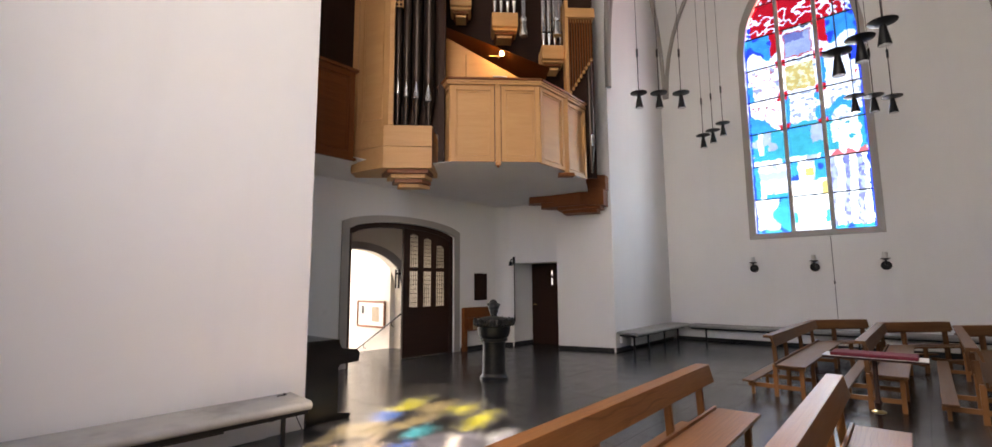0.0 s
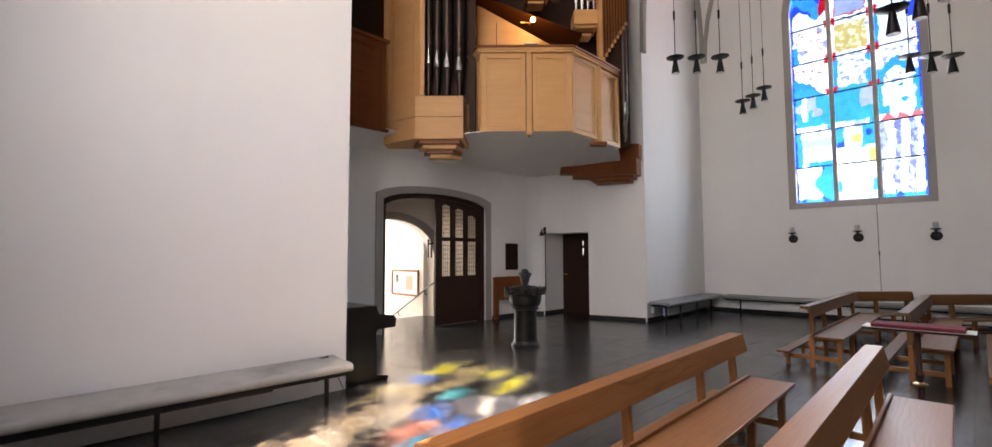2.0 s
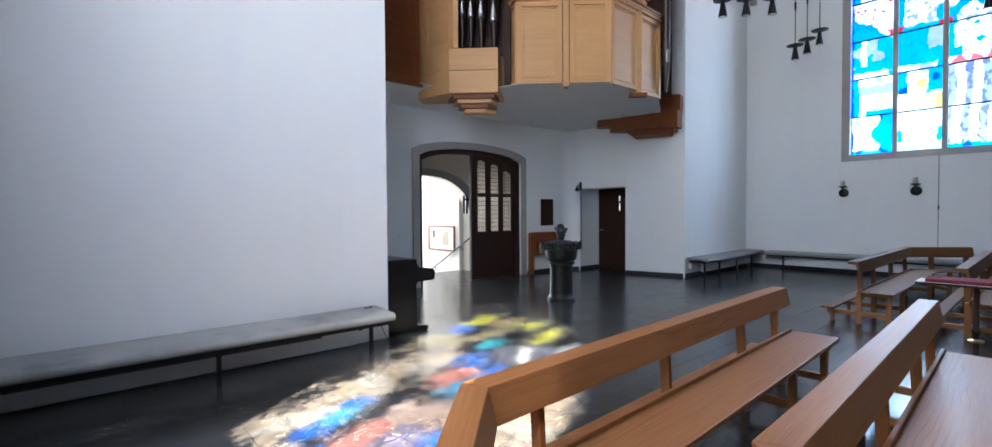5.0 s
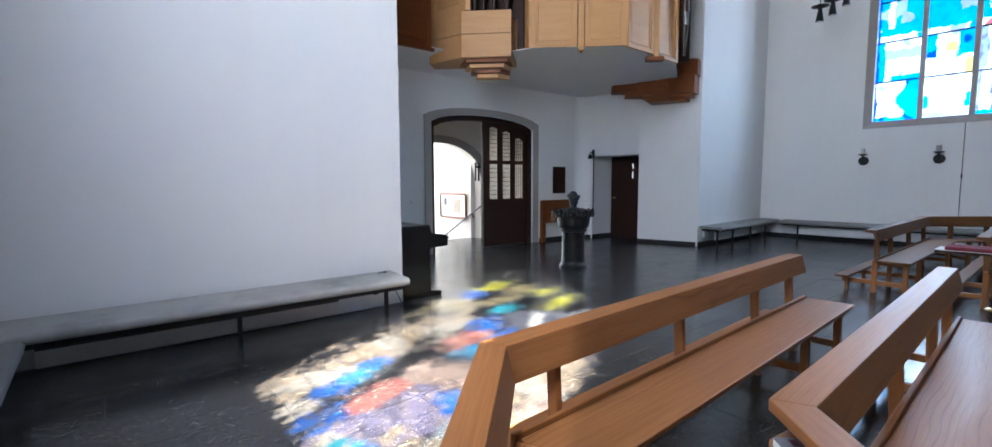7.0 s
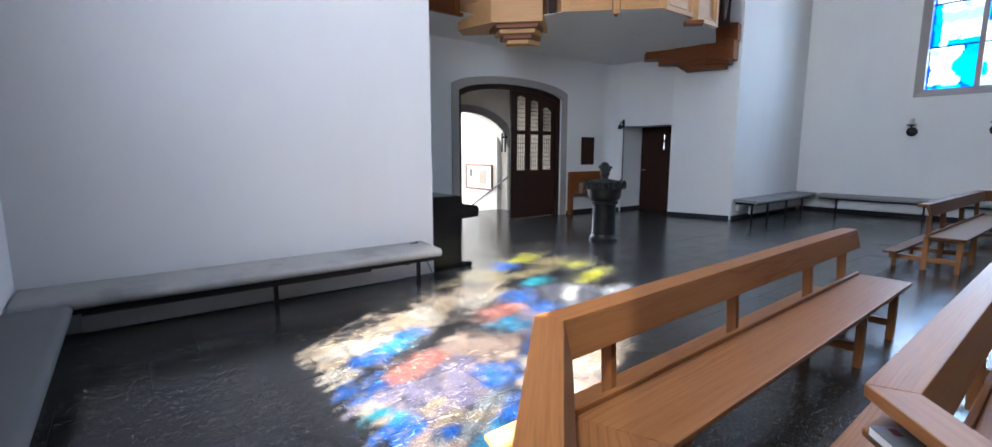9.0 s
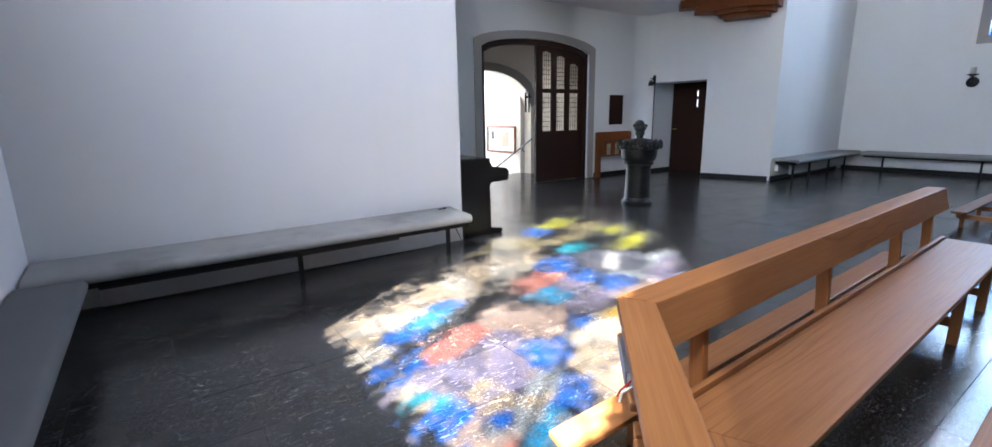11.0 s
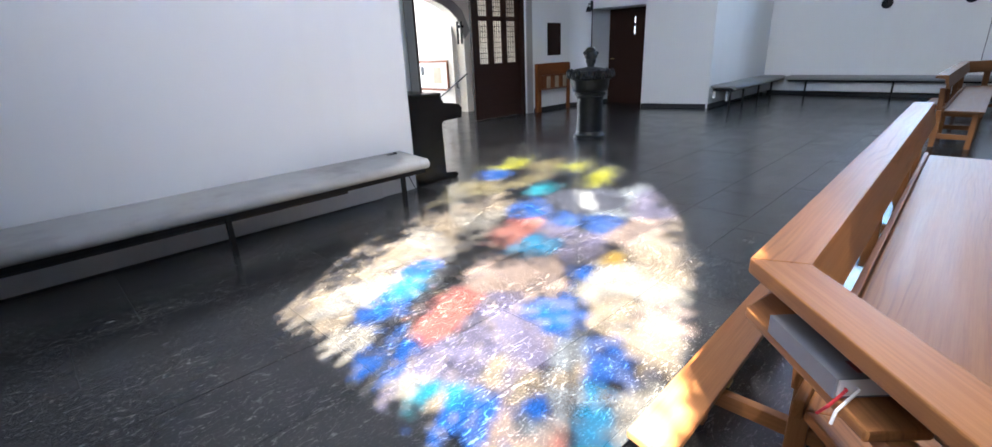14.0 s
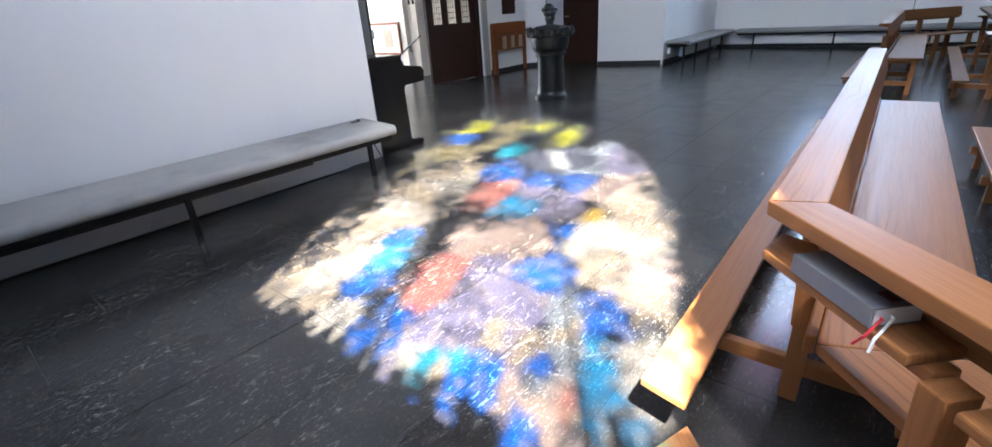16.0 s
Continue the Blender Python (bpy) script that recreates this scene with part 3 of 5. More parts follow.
def choose_left(y, z, lane, row, rnd):
    reach = z / math.tan(SUN_EL)
    fx, fy = XG_L + reach * math.cos(SUN_AZ), y + reach * math.sin(SUN_AZ)
    if abs((fy - 2.96) - 0.80 * (fx - 3.27)) < 0.085 and abs(fx - 3.27) < 0.22:
        return "open"                       # tilted vent, bare sun
    if math.hypot(fx - 3.27, fy - 2.96) < 0.36:
        return "mist"                       # its dull surround
    # brush marks run along the way the light falls
    ca, sa = math.cos(SUN_AZ - 0.2), math.sin(SUN_AZ - 0.2)
    p, q = fx * ca + fy * sa, fy * ca - fx * sa
    s1 = noise.noise(Vector((p * 1.9, q * 4.6, 4.0)))
    s2 = noise.noise(Vector((p * 5.0, q * 14.0, 9.0)))
    s3 = noise.noise(Vector((p * 9.0, q * 26.0, 2.0)))
    best, second, name, other = 9.0, 9.0, None, None
    for px, py, r, colour in PATCHES:
        dp, dq = (fx - px) * ca + (fy - py) * sa, (fy - py) * ca - (fx - px) * sa
        d = math.hypot(dp / (1.35 * r), dq / (0.75 * r)) + 0.34 * s2
        if d < best:
            best, name, second, other = d, colour, best, name
        elif d < second:
            second, other = d, colour
    # thin streaks of bare lead and dark paint break the colours up, more so towards the rims
    rim = min((fx - 0.46 - 0.16 * s1 - 0.18 * s2) / 0.25, (fy - 0.56 - 0.36 * fx) / 0.25, 1.0)
    fade = 1.33 - 0.60 * best + 0.80 * s1 + 0.60 * s3 + 1.5 * min(0.0, rim - 0.8)
    chance = 0.5 + 0.72 * (rnd.random() - 0.5)
    if chance > fade + (0.2 if name == "yellow" else 0.0):
        return "opal"
    if chance > fade - 0.12:
        return "mist"
    if rnd.random() < 0.5 - 2.2 * (second - best):
        name = other                            # neighbouring colours run into each other
    if name in ("blue", "sky", "lilac", "pink") and rnd.random() < 0.10 + 0.5 * s3:
        return "cream"
    if name in ("white", "cream", "rose") and rnd.random() < 0.03 - 0.6 * s3:
        return "grey"
    return name


stained_window("window_1", XR + 0.17, WIN_R, choose_right, "tall pointed window of blue, white and red stained glass", -1, 0.034, 0.09, 0.12, 2)
stained_window("window_2", XG_L, WIN_L, choose_left, "tall pointed stained glass window that throws coloured sunlight", 1, 0.006, 0.014, 0.02, 2, 1.65, 8.6, 2.66)


# ---- porch behind the church door ----
structure("wall_porch_left", prism_bm([(4.0, 8.0), (4.3, 8.0), (4.3, 13.6), (4.0, 13.6)], -2, 4.2), PLASTER_WARM, "cream porch wall", "wall")
structure("wall_porch_right", prism_bm([(7.12, 9.25), (7.5, 9.25), (7.5, 13.6), (7.12, 13.6)], -2, 4.2), PLASTER_WARM, "sunlit cream porch wall with a notice board", "wall")
structure("wall_porch_side", prism_bm([(7.92, 8.0), (8.2, 8.0), (8.2, 9.25), (7.92, 9.25)], -0.3, 4.2), PLASTER_WARM, "cream porch wall", "wall")
structure("ceiling_porch", box_bm(4.4, 5.8, 0.2, (6.1, 10.8, 4.3)), PLASTER_WARM, "cream porch ceiling", "ceiling")
structure("wall_porch_end", slab_bm([(4.0, -2), (7.5, -2), (7.5, 0.2), (4.0, 0.2)], "y", 13.4, 13.6), PLASTER_WARM, "cream porch end wall", "wall")
PA = [(4.75 + 2.5 * i / 14, 1.55 + 0.80 * math.sqrt(max(0, 1 - ((i - 7) / 7) ** 2))) for i in range(15)]
bm = slab_bm([(4.3, -0.3), (4.75, -0.3), (4.75, 4.2), (4.3, 4.2)], "y", 9.0, 9.25)
join(bm, slab_bm([(7.25, -0.3), (7.92, -0.3), (7.92, 4.2), (7.25, 4.2)], "y", 9.0, 9.25))
for (xa, za), (xb, zb) in zip(PA, PA[1:]):
    join(bm, slab_bm([(xa, za), (xb, zb), (xb, 4.2), (xa, 4.2)], "y", 9.0, 9.25))
structure("wall_porch_arch", bm, PLASTER_WARM, "cream porch wall with a round arch", "wall")
bm = bmesh.new()
for (xa, za), (xb, zb) in zip(PA, PA[1:]):
    ka, kb = (xa - 6.0) / 1.25, (xb - 6.0) / 1.25
    join(bm, slab_bm([(xa, za), (xb, zb), (xb + 0.17 * kb, zb + 0.17), (xa + 0.17 * ka, za + 0.17)], "y", 8.97, 9.0))
structure("trim_porch_arch", bm, STONE, "grey stone band round the porch arch", "trim")
for i in range(7):
    structure("stair_step", box_bm(3.2, 0.34, 0.4, (5.7, 9.2 + 0.3 * i, -0.2 - 0.17 * (i + 1))), STONE, "grey stone step leading down", "step")
rail = thing("handrail", at(7.06, 8.75, 0.84), "dark iron handrail on brackets beside the porch steps", "handrail")
part("rod", tube_bm([(0, 0, 0), (0, 1.75, -0.93), (0, 2.9, -1.55)], 0.018), BLACK, rail)
for k in (0.35, 1.5):
    part("bracket", tube_bm([(0, k, -0.53 * k), (0, k, -0.53 * k - 0.1), (0.06, k, -0.53 * k - 0.12)], 0.012), BLACK, rail)
nb = thing("notice_board", at(7.105, 10.02, 0.80), "wooden framed notice board with pinned papers", "notice board")
part("panel", box_bm(0.015, 1.12, 0.58), PAPER, nb)
for y0, y1, z in ((-0.6, 0.6, 0.31), (-0.6, 0.6, -0.31)):
    beam("frame_rail", (-0.012, y0, z), (-0.012, y1, z), 0.035, 0.05, BROWN, nb)
for y in (-0.585, 0.585):
    beam("frame_stile", (-0.012, y, -0.29), (-0.012, y, 0.29), 0.05, 0.035, BROWN, nb)
for y, z, w, h, mm in ((0.35, 0.1, 0.12, 0.2, BLACK), (0.2, 0.12, 0.13, 0.18, PAPER), (-0.2, 0.0, 0.3, 0.36, BEIGECOVER), (-0.42, 0.08, 0.14, 0.2, PAPER)):
    part("pinned_sheet", box_bm(0.004, w, h, (-0.011, y, z)), mm, nb)
for k, z in enumerate((1.95, 1.95)):
    lamp = thing("wall_lamp", at(7.1, 8.86 + 0.12 * k, 1.7), "slim dark tubular wall lamp in the porch", "wall lamp", "porch lamps")
    part("tube", tube_bm([(-0.03, 0, -0.25), (-0.03, 0, 0.2)], 0.022), BLACK, lamp)
    part("mount", box_bm(0.05, 0.04, 0.05, (0, 0, 0.1)), BLACK, lamp)

# ---- church door ----
bm = bmesh.new()
out = [(4.73 + 3.09 * i / 16, door_arch(4.73 + 3.09 * i / 16, 2.74, 0.31, 4.73, 7.82)) for i in range(17)]
ring_o = [(4.73, 0)] + out + [(7.82, 0)]
ring_i = [(D0, 0)] + ARCH + [(D1, 0)]
for k in range(len(ring_o) - 1):
    join(bm, slab_bm([ring_o[k], ring_o[k + 1], ring_i[k + 1], ring_i[k]], "y", 7.525, 7.553))
structure("trim_door_surround", bm, STONE, "grey sandstone surround of the arched church door", "trim")
door = thing("door_1", at(6.27, 7.66, 0), "dark brown arched double church door, one leaf open", "door", "", "structure")
bm = bmesh.new()
for k in range(len(ring_i) - 1):
    (xa, za), (xb, zb) = ring_i[k], ring_i[k + 1]
    f = 0.93
    g = lambda x, z: (6.275 + (x - 6.275) * f, z * 0.965 if z > 0 else 0)
    join(bm, slab_bm([(xa - 6.27, za), (xb - 6.27, zb), (g(xb, zb)[0] - 6.27, g(xb, zb)[1]), (g(xa, za)[0] - 6.27, g(xa, za)[1])], "y", -0.06, 0.10))
part("door_frame", bm, DOORWOOD, door)
# closed leaf: frame with six leaded lights
lx0, lx1 = 0.0, 1.29
panes = ((0.17, 0.40), (0.55, 0.78), (0.92, 1.17))
leaf_top = lambda x: door_arch(6.27 + x) * 0.965 + 0.01
bm = bmesh.new()
xs = [lx0] + [v for p in panes for v in p] + [lx1]
for i in range(len(xs) - 1):
    xa, xb = xs[i], xs[i + 1]
    if i % 2 == 0:
        join(bm, slab_bm([(xa, 0.01), (xb, 0.01), (xb, leaf_top(xb)), (xa, leaf_top(xa))], "y", -0.02, 0.04))
    else:
        t = 2.62 - 0.07 * (i // 2) - 0.06 * (i == 5)
        for za, zb in ((0.01, 1.055), (1.82, 1.905)):
            join(bm, slab_bm([(xa, za), (xb, za), (xb, zb), (xa, zb)], "y", -0.02, 0.04))
        join(bm, slab_bm([(xa, t - 0.02), ((xa + xb) / 2, t + 0.015), (xb, t - 0.03 * (1 + (i == 5))), (xb, leaf_top(xb)), (xa, leaf_top(xa))], "y", -0.02, 0.04))
leaf = part("door_leaf", bm, DOORWOOD, door, "closed dark wooden leaf with six leaded lights")
for i, (xa, xb) in enumerate(panes):
    t = 2.62 - 0.07 * i
    for za, zb in ((1.055, 1.82), (1.905, t + 0.02)):
        part("pane", box_bm(xb - xa, 0.006, zb - za, ((xa + xb) / 2, 0.012, (za + zb) / 2)), LEADGLASS, leaf)
        came = bmesh.new()
        for k in range(1, 4):
            box_bm(0.010, 0.012, zb - za, (xa + (xb - xa) * k / 4, 0.010, (za + zb) / 2), 0, came)
        for k in range(1, 8):
            box_bm(xb - xa, 0.012, 0.010, ((xa + xb) / 2, 0.010, za + (zb - za) * k / 8), 0, came)
        part("lead_came", came, BLACK, leaf)
part("meeting_strip", box_bm(0.05, 0.03, 2.78, (0.0, -0.03, 1.40), 0.006), DOORWOOD, leaf)
# open leaf, folded back into the porch
bm = slab_bm([(0.02, 0.01), (1.28, 0.01), (1.28, leaf_top(1.28)), (0.02, leaf_top(0.02))], "x", -0.03, 0.03)
part("open_leaf", bm, DOORWOOD, door, "open dark wooden leaf folded back", at(-1.42, 0.36))

# ---- small door ----
sd = thing("door_2", at(10.24, 6.62, 0), "plain dark brown side door with a small slit window", "door", "", "structure")
bm = slab_bm([(-0.62, -0.019), (0.62, -0.019), (0.62, 1.50), (-0.62, 1.50)], "x", -0.02, 0.03)
join(bm, slab_bm([(-0.62, 1.88), (0.62, 1.88), (0.62, 2.06), (-0.62, 2.06)], "x", -0.02, 0.03))
join(bm, slab_bm([(-0.0115, 1.50), (0.62, 1.50), (0.62, 1.88), (-0.0115, 1.88)], "x", -0.02, 0.03))
join(bm, slab_bm([(-0.62, 1.50), (-0.0435, 1.50), (-0.0435, 1.88), (-0.62, 1.88)], "x", -0.02, 0.03))
part("door_leaf", bm, DOORWOOD, sd)
part("slit_pane", box_bm(0.006, 0.032, 0.36, (0, -0.0275, 1.69)), CREAMGLASS, sd)
part("slit_bar", box_bm(0.02, 0.055, 0.07, (-0.012, -0.0275, 1.71)), BLACK, sd)
part("door_handle", tube_bm([(-0.02, 0.55, 1.0), (-0.06, 0.55, 1.0), (-0.06, 0.45, 1.0)], 0.009), BRASS, sd)
window_light("sky_light_side_door", (10.75, 6.6, 1.69), (9, 6.6, 1.69), 0.3, 0.5, 0.5, (1, 1, 1))

# ---- wall benches ----
def nose_bench(name, length, depth, z, mid_mat, label, feet, front=0.045, inset=0.15, rise=0.004):
    """A shelf bench whose back runs along local x at y = 0, towards lower y, with a rounded front."""
    b = thing(name, at(0, 0), label, "bench", "wall benches")
    prof = [(-depth + front, z - 0.085)] + [(-depth + front - front * math.sin(math.pi * k / 8), z - 0.0425 - 0.0425 * math.cos(math.pi * k / 8)) for k in range(1, 8)] + [(-depth + front, z), (-0.002, z + rise), (-0.002, z - 0.04), (-depth + 0.1, z - 0.04)]
    bm = bmesh.new()
    ends = []
    for x in (0, length):
        ends.append([bm.verts.new((x, y, zz)) for y, zz in prof])
    bm.faces.new(ends[0])
    bm.faces.new(ends[1][::-1])
    n = len(prof)
    for k in range(n):
        bm.faces.new((ends[0][k], ends[0][(k + 1) % n], ends[1][(k + 1) % n], ends[1][k]))
    part("bench_top", bm, mid_mat, b, "", None, True)
    beam("front_rail", (0.02, -depth + inset, z - 0.10), (length - 0.02, -depth + inset, z - 0.10), 0.03, 0.05, BLACK, b)
    for x in feet:
        beam("leg", (x, -depth + inset, 0), (x, -depth + inset, z - 0.07), 0.035, 0.035, BLACK, b)
        beam("bearer", (x, -depth + inset, z - 0.09), (x, -0.01, z - 0.09), 0.03, 0.04, BLACK, b)
    return b


lb = nose_bench("wall_bench", 3.39, 0.475, 0.392, BENCHTOP, "long pale wall bench with rounded front on black legs", (1.70, 3.13), 0.045, 0.06, 0.022)
lb.matrix_basis = at(XL + 0.02, 4.50)
part("heating_panel", box_bm(2.81, 0.03, 0.20, (1.74, -0.02, 0.108), 0.006), WHITEPAINT, lb, "white enamelled heating panel")
part("convector_box", box_bm(2.24, 0.26, 0.12, (1.49, -0.27, 0.300), 0.006), SOCLE, lb, "black convector box under the bench top")
part("valve", box_bm(0.05, 0.05, 0.04, (3.19, -0.03, 0.18), 0.008), BLACK, lb)
part("socket", box_bm(0.07, 0.02, 0.07, (3.36, -0.012, 0.17), 0.006), PAPER, lb, "cream wall socket under the bench end")
part("cord", tube_bm([(3.40, -0.02, 0.33), (3.43, -0.03, 0.2), (3.52, -0.03, 0.012)], 0.005, 5), BLACK, lb)
clip = thing("bench_clip", at(2.25, 4.42, 0.409), "small black metal clip lying on the bench", "clip")
part("plate", box_bm(0.09, 0.03, 0.008, (0, 0, 0.004), 0.002), BLACK, clip)
part("pin", box_bm(0.02, 0.02, 0.012, (0.03, 0, 0.014), 0.002), BLACK, clip)
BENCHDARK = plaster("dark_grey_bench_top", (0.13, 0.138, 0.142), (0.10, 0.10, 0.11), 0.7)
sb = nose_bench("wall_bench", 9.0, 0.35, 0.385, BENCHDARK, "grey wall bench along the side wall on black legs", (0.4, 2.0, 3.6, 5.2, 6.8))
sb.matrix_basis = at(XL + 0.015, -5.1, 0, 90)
pb = nose_bench("wall_bench", 3.40, 0.50, 0.445, BENCHGREY, "grey wall bench under the pier on black legs", (0.12, 0.9, 1.9, 2.85))
pb.matrix_basis = at(9.99, 4.684, 0, 1.65)
part("outlet_box", box_bm(0.16, 0.06, 0.12, (0.14, -0.06, 0.26), 0.006), WHITEPAINT, pb, "white outlet box under the bench end")
# added white panel, stands in for the strip of white wall below the bench
part("heating_panel", box_bm(2.9, 0.04, 0.20, (1.75, -0.22, 0.22), 0.006), WHITEPAINT, pb)
wb = nose_bench("wall_bench", 9.0, 0.50, 0.445, BENCHGREY, "long grey wall bench below the stained window", (0.4, 2.0, 3.6, 5.2, 6.8))
wb.matrix_basis = at(XR - 0.03, 4.16, 0, -90)
# same added panel for the wall strip, set forward so it shows white
part("heating_panel", box_bm(8.4, 0.04, 0.20, (4.6, -0.22, 0.22), 0.006), WHITEPAINT, wb)

# ---- pews ----
def pew(sx, material, L, arm, legs, skew=0.0):
    """A pew of a long straight run and a short arm turned by 45 degrees. Local origin under the rail's bend; sx = 1: the run goes to +x, the arm to (-x, -y)."""
    p = thing("pew", at(0, 0), "", "pew", "pews")
    qa = radians(45 + skew)
    ad = Vector((-math.cos(qa) * sx, -math.sin(qa), 0))
    an = Vector((-math.sin(qa) * sx, math.cos(qa), 0))   # towards the kneeler's side of the arm
    w = 0.055
    X = lambda x, y: (x * sx, y)
    E = lambda k, off: tuple((ad * k + an * off)[:2])
    top, low = 0.815, 0.668
    section = ((w, top), (w, top - 0.034), (-w + 0.022, top - 0.038), (-w - 0.008, low), (-w - 0.036, low), (-w, top))   # broad cap board over a leaning back board

    def wedge(ends):
        bm = bmesh.new()
        rings = [[bm.verts.new((*end(off), z)) for off, z in section] for end in ends]
        n = len(section)
        bm.faces.new(rings[0])
        bm.faces.new(rings[1][::-1])
        for k in range(n):
            bm.faces.new((rings[0][k], rings[1][k], rings[1][(k + 1) % n], rings[0][(k + 1) % n]))
        bmesh.ops.bevel(bm, geom=bm.edges[:], offset=0.004, segments=2, profile=0.6, affect="EDGES")
        return bm

    bend = lambda off: X(-off * 0.414, off)
    part("rail", wedge((bend, lambda off: X(L, off))), material, p, "thick oak back rail with mitred bend")
    o = part("rail", wedge((bend, lambda off: E(arm, off))), material, p, "thick oak back rail with mitred bend")
    mloc = Matrix.Rotation(math.atan2(ad.y, ad.x), 4, "Z")
    o.data.transform(mloc.inverted())
    o.matrix_basis = mloc

    def pt(x, y, z):
        return (x * sx, y, z)

    def ap(k, off, z):
        v = ad * k + an * off
        return (v.x, v.y, z)

    # posts and end frames of the run
    for x in (0.33, 1.44 * L / 3.5, 2.56 * L / 3.5, L - 0.22):
        beam("post", pt(x, -0.045, 0.30), pt(x, -0.025, 0.66), 0.035, 0.055, material, p, up=(0, 1, 0))
    for x in (0.36, 2.60 * L / 3.5, L - 0.10):
        beam("leg", pt(x, -0.05, 0.0), pt(x, -0.05, 0.42), 0.05, 0.055, legs, p, up=(0, 1, 0))
        beam("front_leg", pt(x, -0.36, 0.0), pt(x, -0.36, 0.40), 0.045, 0.05, legs, p, up=(0, 1, 0))
        beam("stretcher", pt(x, -0.38, 0.13), pt(x, 0.30, 0.13), 0.035, 0.055, legs, p)
        beam("seat_bearer", pt(x, -0.40, 0.385), pt(x, -0.03, 0.385), 0.035, 0.05, legs, p)
        beam("kneeler_foot", pt(x, 0.24, 0.0), pt(x, 0.24, 0.20), 0.05, 0.04, legs, p, up=(0, 1, 0))
    # seats: mitred boards with an upstanding lip along the back
    def board(name, pts, z0, z1, turn=None):
        ob = part(name, prism_bm(pts, z0, z1, (0, 0), 0.006), material, p)
        if turn is not None:
            ob.data.transform(turn.inverted())
            ob.matrix_basis = turn
        return ob

    mit = 0.414
    board("seat", [X(mit * 0.095, -0.095), X(L + 0.06, -0.095), X(L + 0.06, -0.43), X(mit * 0.43, -0.43)], 0.412, 0.440)
    board("seat", [X(mit * 0.095 - 0.001, -0.095), X(mit * 0.43 - 0.001, -0.43), E(arm, -0.43), E(arm, -0.095)], 0.412, 0.440, mloc)
    board("seat_lip", [X(0.03, -0.068), X(L + 0.03, -0.068), X(L + 0.03, -0.093), X(0.04, -0.093)], 0.405, 0.462)
    # kneelers
    board("kneeler", [X(-0.115, 0.155), X(L + 0.22, 0.155), X(L + 0.22, 0.295), X(-0.085, 0.295)], 0.205, 0.232)
    board("kneeler", [E(0.04, 0.215), E(arm, 0.215), E(arm, 0.36), E(0.11, 0.36)], 0.200, 0.226, mloc)
    for x in (0.36, L - 0.22):
        part("hinge", box_bm(0.04, 0.02, 0.02, (x * sx, 0.165, 0.20), 0.004), BRASS, p)
    # arm: shelf, posts, legs
    board("book_shelf", [X(0.10, 0.03), X(0.06, -0.07), E(0.37, -0.06), E(0.37, 0.05), X(-0.02, 0.05)], 0.668, 0.692, mloc)
    board("book_shelf", [E(0.46, -0.06), E(arm, -0.06), E(arm, 0.05), E(0.46, 0.05)], 0.640, 0.664, mloc)
    for k in (0.415, arm - 0.06):
        beam("arm_post", ap(k, -0.02, 0.0), ap(k, 0.01, 0.66), 0.050, 0.065, material, p, up=tuple(an))
        beam("arm_front_leg", ap(k, -0.38, 0.0), ap(k, -0.38, 0.41), 0.05, 0.05, material, p, up=tuple(an))
        beam("arm_stretcher", ap(k, -0.40, 0.13), ap(k, 0.30, 0.13), 0.035, 0.055, material, p)
    beam("shelf_bearer", ap(0.02, -0.01, 0.654), ap(0.39, -0.01, 0.654), 0.05, 0.028, material, p)
    return p


for x, y, rz, sx, material, legs, run_len, arm_len, label in (
        (0.935, 0.82, 1.6, 1, OAK, OAK, 3.47, 1.2, "bent oiled oak pew beside the coloured light, book on its shelf"),
        (1.275, -0.13, 1.5, 1, OAK, OAK, 3.255, 1.2, "bent oiled oak pew with a book under its rail"),
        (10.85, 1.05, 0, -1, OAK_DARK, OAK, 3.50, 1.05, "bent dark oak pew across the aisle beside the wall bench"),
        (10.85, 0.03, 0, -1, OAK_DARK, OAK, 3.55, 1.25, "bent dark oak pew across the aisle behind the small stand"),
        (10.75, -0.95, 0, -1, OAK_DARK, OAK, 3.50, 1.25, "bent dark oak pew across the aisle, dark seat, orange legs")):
    one = pew(sx, material, run_len, arm_len, legs, -rz)
    one.matrix_basis = at(x, y, 0, rz)
    one["label"] = label


def book(m, label, cover, size=(0.20, 0.135, 0.038), ribbon=True):
    lx, ly, lz = size
    b = thing("book", m, label, "book", "hymn books")
    part("cover", box_bm(lx, ly, 0.003, (0, 0, 0.0015), 0.001), cover, b)
    part("cover", box_bm(lx, ly, 0.003, (0, 0, lz - 0.0015), 0.001), cover, b)
    part("spine", box_bm(lx, 0.006, lz, (0, -ly / 2 + 0.003, lz / 2), 0.0025), cover, b)
    part("page_block", box_bm(lx - 0.003, ly - 0.010, lz - 0.007, (0.001, 0.003, lz / 2)), PAPER, b, "white page block")
    part("title_band", box_bm(0.032, 0.020, 0.001, (lx / 2 - 0.030, ly / 2 - 0.045, lz + 0.0006)), DARKRED, b, "dark red title band")
    if ribbon:
        part("ribbon", tube_bm([(lx / 2 - 0.02, -0.03, lz / 2), (lx / 2 + 0.004, -0.032, lz / 2), (lx / 2 + 0.008, -ly / 2 - 0.012, -0.01), (lx / 2 - 0.006, -ly / 2 - 0.016, -0.035)], 0.003, 5), REDRIBBON, b, "red marker ribbon")
        part("ribbon", tube_bm([(lx / 2 - 0.02, -0.01, lz / 2), (lx / 2 + 0.006, -0.012, lz / 2), (lx / 2 + 0.024, -ly / 2 - 0.008, -0.005), (lx / 2 + 0.026, -ly / 2 - 0.014, -0.03)], 0.003, 5), PAPER, b, "white marker ribbon")
    return b


